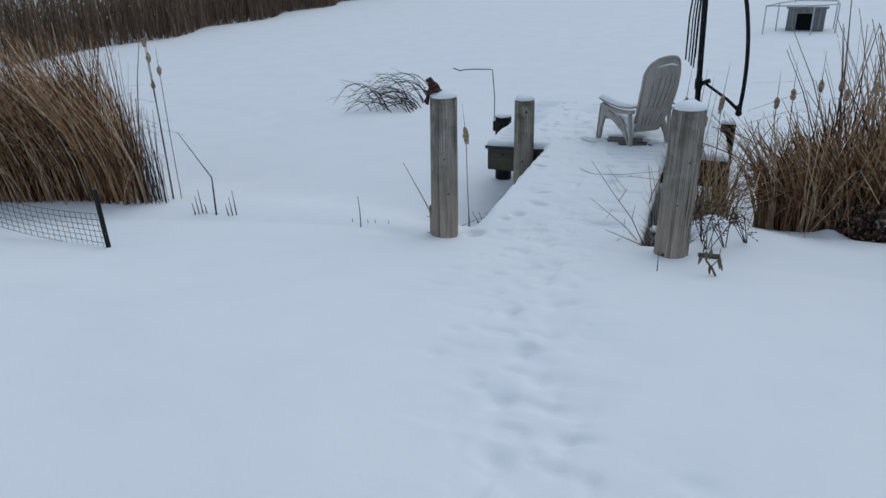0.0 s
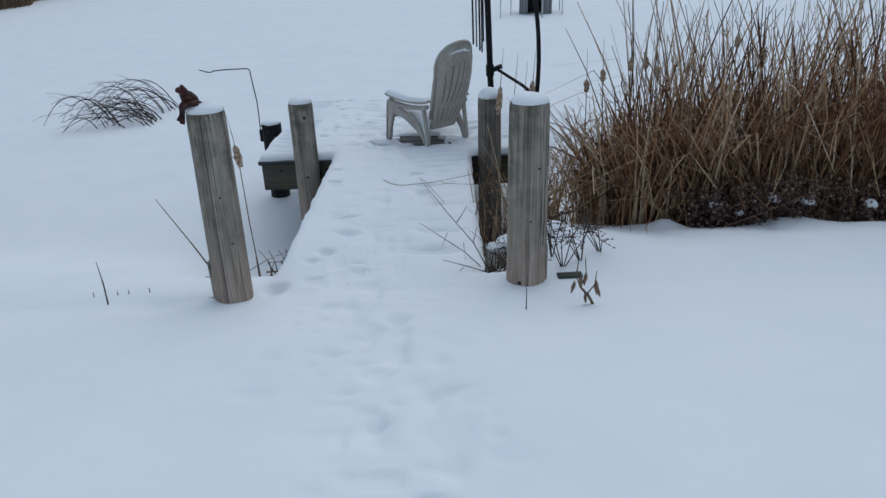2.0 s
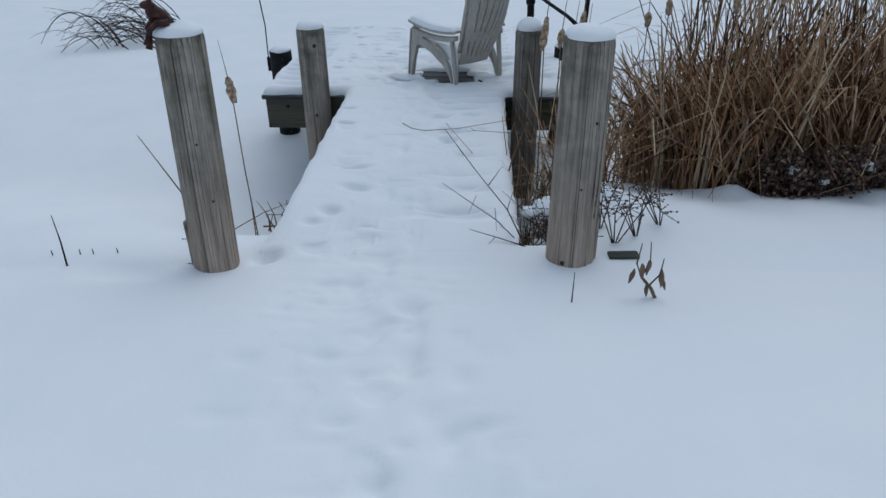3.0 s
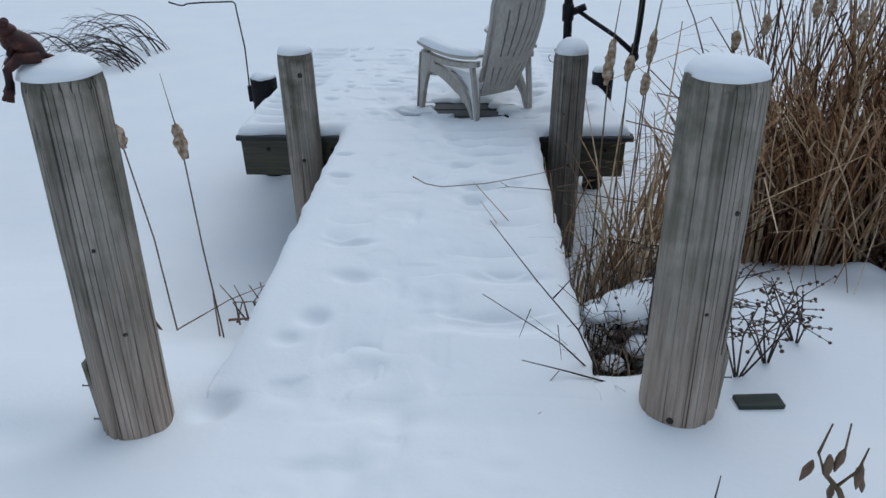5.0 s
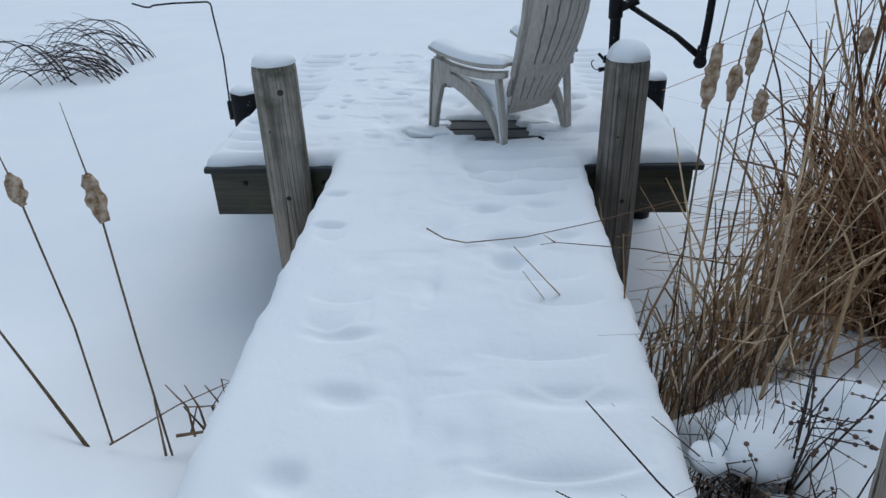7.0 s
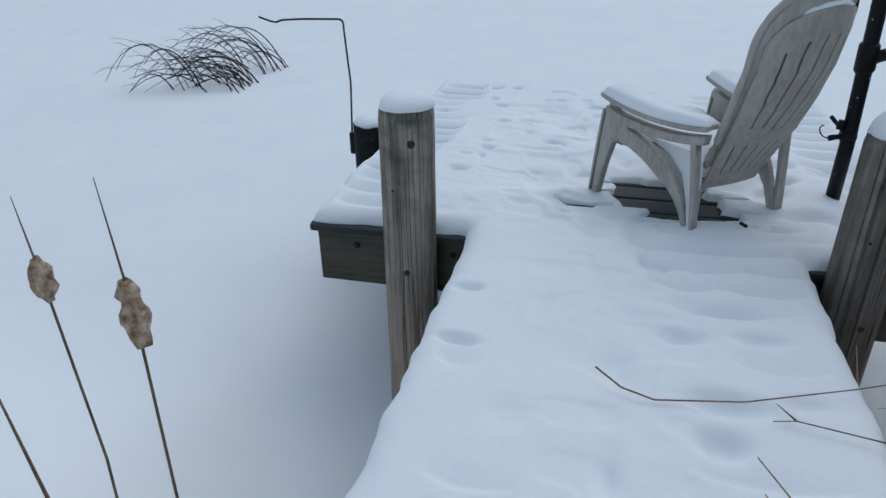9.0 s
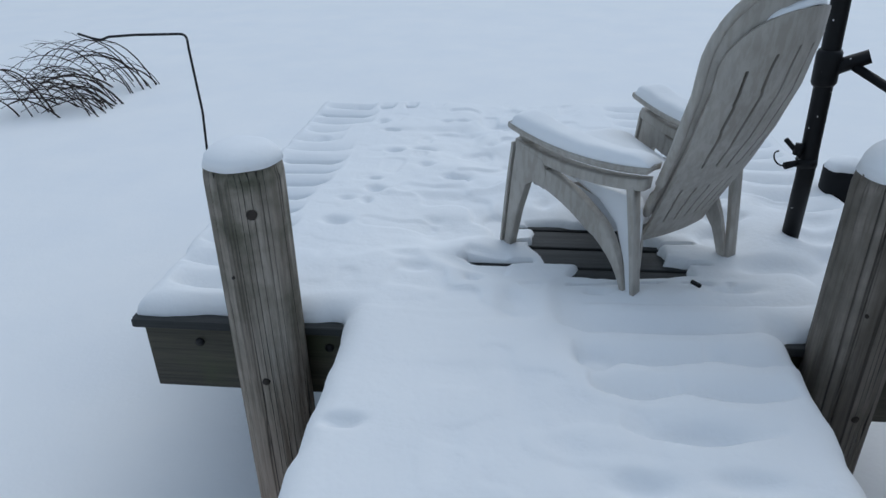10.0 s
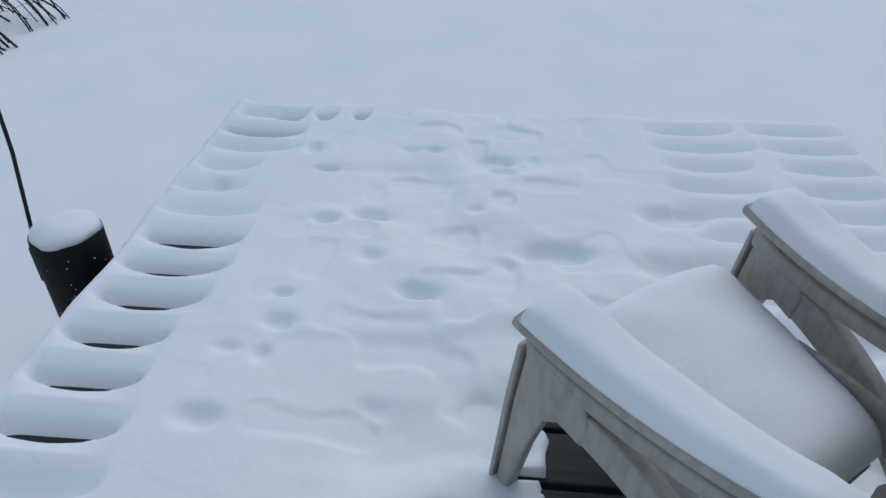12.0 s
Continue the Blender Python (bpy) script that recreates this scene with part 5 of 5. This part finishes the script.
for k, (a, b, c) in enumerate((((1.9, 5.5, -0.1), (1.5, 5.4, 0.25), (1.05, 5.35, 0.42)), ((1.65, 5.5, -0.15), (1.75, 5.45, 0.35), (1.9, 5.5, 0.8)), ((2.9, 5.4, 0.2), (2.5, 5.25, 0.1), (2.0, 5.2, -0.05)),
                               ((1.2, 5.9, 0.3), (0.95, 5.75, 0.5), (0.6, 5.6, 0.62)), ((1.6, 6.0, 0.2), (1.2, 5.8, 0.62), (0.75, 5.7, 0.72)), ((2.0, 5.5, -0.15), (2.05, 5.42, 0.3), (2.2, 5.4, 0.75)))):
    stems("dry_blade", [(bezier(a, Vector(a).lerp(Vector(b), 0.7), Vector(c).lerp(Vector(b), 0.6), c, 8), 0.008)], GRASS, "pale bent reed stalk at the edge of the reeds", "reed", "pale bent stalks")

# small board half buried by the piling
bm = bmesh.new()
box(bm, -0.075, 0.075, -0.03, 0.03, -0.05, 0.012, 0.003)
solid("board_end", bm, GREEN_BOARD, pose(0.84, 4.28, gz_at(0.84, 4.28) + 0.004, 0, 0, 4), "short green-stained board half buried in snow", "board")

# a scrap on the platform's snow
bm = bmesh.new()
box(bm, -0.018, 0.018, -0.006, 0.006, -0.004, 0.008, 0.003)
solid("scrap", bm, BLACK_METAL, pose(0.129, 7.198, BOARD_TOP + 0.068, 8, 20, -20), "small black scrap lying in the snow on the platform", "scrap")

# ---------------------------------------------------------------- fallen branch on the ice
def build_branch():
    q = random.Random(17)
    heap = thing("fallen_branch", Matrix.Translation((-5.42, 12.65, ICE)), "spray of bare dark branches lying on the snowy ice", "branch")
    for k in range(50):
        b = Vector((0.55 - q.random() ** 2 * 0.9, q.uniform(-0.85, 0.75), -0.02))
        far = q.uniform(0.45, 1.3)
        a = radians(q.gauss(186, 15))
        tip = b + Vector((math.cos(a) * far, math.sin(a) * far, q.uniform(-0.02, 0.3) + 0.02))
        top = q.uniform(0.2, 0.75) * min(1, far / 1.1)
        pts = bezier(b, b.lerp(tip, 0.25) + Vector((0, 0, top)), b.lerp(tip, 0.65) + Vector((0, q.uniform(-0.12, 0.12), top * 0.95)), tip, 9)
        bm = bmesh.new()
        r = q.uniform(0.005, 0.012)
        tube(bm, pts, [r * (1 - 0.065 * i) for i in range(10)], 6)
        for j in range(3):
            p = pts[q.randint(3, 8)]
            e = p + Vector((-q.uniform(0.1, 0.35), q.uniform(-0.18, 0.18), q.uniform(-0.12, 0.12)))
            e.z = max(e.z, 0.01)
            tube(bm, [p, p.lerp(e, 0.5) + Vector((0, 0, 0.02)), e], [0.0035, 0.0025, 0.0012], 5)
        part("branch", bm, TWIG, heap)


build_branch()

# ---------------------------------------------------------------- hut and pipe frame out on the ice
def build_hut():
    hut = thing("duck_hut", pose(3.35, 26.3, ICE, 0, 0, -6), "small grey board hut with a dark open doorway on the ice", "hut")
    wall_t = 0.03
    for x0, x1, y0, y1 in ((-0.6, -0.6 + wall_t, 0, 0.9), (0.55 - wall_t, 0.55, 0, 0.9), (-0.57, 0.52, 0.87, 0.9)):
        bm = bmesh.new()
        box(bm, x0, x1, y0, y1, 0, 0.72, 0.005)
        part("wall", bm, HUT_WOOD, hut)
    for x0, x1 in ((-0.57, -0.3), (0.18, 0.52)):
        bm = bmesh.new()
        box(bm, x0, x1, 0, wall_t, 0, 0.72, 0.005)
        part("wall", bm, HUT_WOOD, hut)
    bm = bmesh.new()
    box(bm, -0.3, 0.18, 0, wall_t, 0.56, 0.72, 0.005)
    part("lintel", bm, HUT_WOOD, hut)
    # added black sheet in place of the hut's shaded inside, no real partition
    bm = bmesh.new()
    box(bm, -0.57, 0.52, 0.4, 0.42, 0, 0.7)
    part("doorway_shade", bm, HUT_SHADE, hut)
    bm = bmesh.new()
    box(bm, -0.66, 0.62, -0.06, 0.96, 0.72, 0.77, 0.008)
    part("roof", bm, HUT_WOOD, hut)
    bm = bmesh.new()
    box(bm, -0.65, 0.61, -0.05, 0.95, 0.772, 0.84, 0.03)
    solid("snow_layer", bm, SNOW, pose(3.35, 26.3, ICE, 0, 0, -6), "snow on the roof of a small hut", "snow")


build_hut()


def build_pen():
    pen = thing("pipe_frame", pose(2.0, 25.2, ICE), "thin grey pipe frame with netting poles round the hut", "frame")
    posts = ((0, 0), (0.45, 1.1), (1.42, 0), (2.2, 0.6), (2.3, 1.9), (1.0, 2.1))
    for x, y in posts:
        bm = bmesh.new()
        tube(bm, [(x, y, -0.05), (x, y, 0.9)], 0.02, 8)
        part("post", bm, PIPE, pen)
    for a, b in ((0, 2), (2, 3), (3, 4), (4, 5), (5, 1), (1, 0)):
        bm = bmesh.new()
        tube(bm, [(*posts[a], 0.9), (*posts[b], 0.9)], 0.02, 8)
        part("rail", bm, PIPE, pen)


build_pen()


# ---------------------------------------------------------------- wire fence by the reeds
def build_fence():
    fence = thing("wire_fence", pose(-3.6, 3.02, 0), "sagging square wire mesh fence on a black stake", "fence")
    zb = gz_at(-3.6, 3.02)
    bm = bmesh.new()
    box(bm, -0.014, 0.014, -0.014, 0.014, zb - 0.2, zb + 0.48, 0.003)
    part("stake", bm, BLACK_METAL, fence, "black metal stake")

    def at(u, v):
        return Vector((-u, 0.12 * u + 0.03 * math.sin(3 * u), zb - 0.02 - 0.0 * u + v * (0.3 - 0.02 * math.sin(2 * u)) - 0.05 * math.sin(math.pi * min(u / 1.6, 1))))

    bm = bmesh.new()
    for k in range(7):
        tube(bm, [at(0.1 * i, k / 6) for i in range(0, 26)], 0.0022, 4, False)
    for i in range(0, 36):
        tube(bm, [at(0.072 * i, k / 6) for k in range(7)], 0.0022, 4, False)
    part("mesh", bm, DARK_STEEL, fence, "dark square wire mesh")


build_fence()


# ---------------------------------------------------------------- boards, last
def build_boards():
    bm = bmesh.new()
    box(bm, 0, 1, -PITCH / 2 + 0.008, PITCH / 2 - 0.008, -0.03, 0, 0.003, 1)
    me = mesh_of("plank", bm, DECK_WOOD, False)
    rows = []
    k = 0
    y = GAP_AT - PITCH * 4 + PITCH / 2
    while y < DECK_1 - 0.03:
        rows.append((deck_left(y), deck_right(y), y))
        y += PITCH
    y = GAP_AT - PITCH * 5 + PITCH / 2
    while y > 4.4:
        rows.append((WALK_L, WALK_R, y))
        y -= PITCH
    r = random.Random(2)
    for x0, x1, y in rows:
        ob = new("plank", me)
        ob.parent = DOCK
        ob.matrix_basis = Matrix.LocRotScale((x0 + r.uniform(-0.006, 0.004), y, BOARD_TOP + r.uniform(-0.002, 0.001)), None, (x1 - x0, 1, 1))


build_boards()
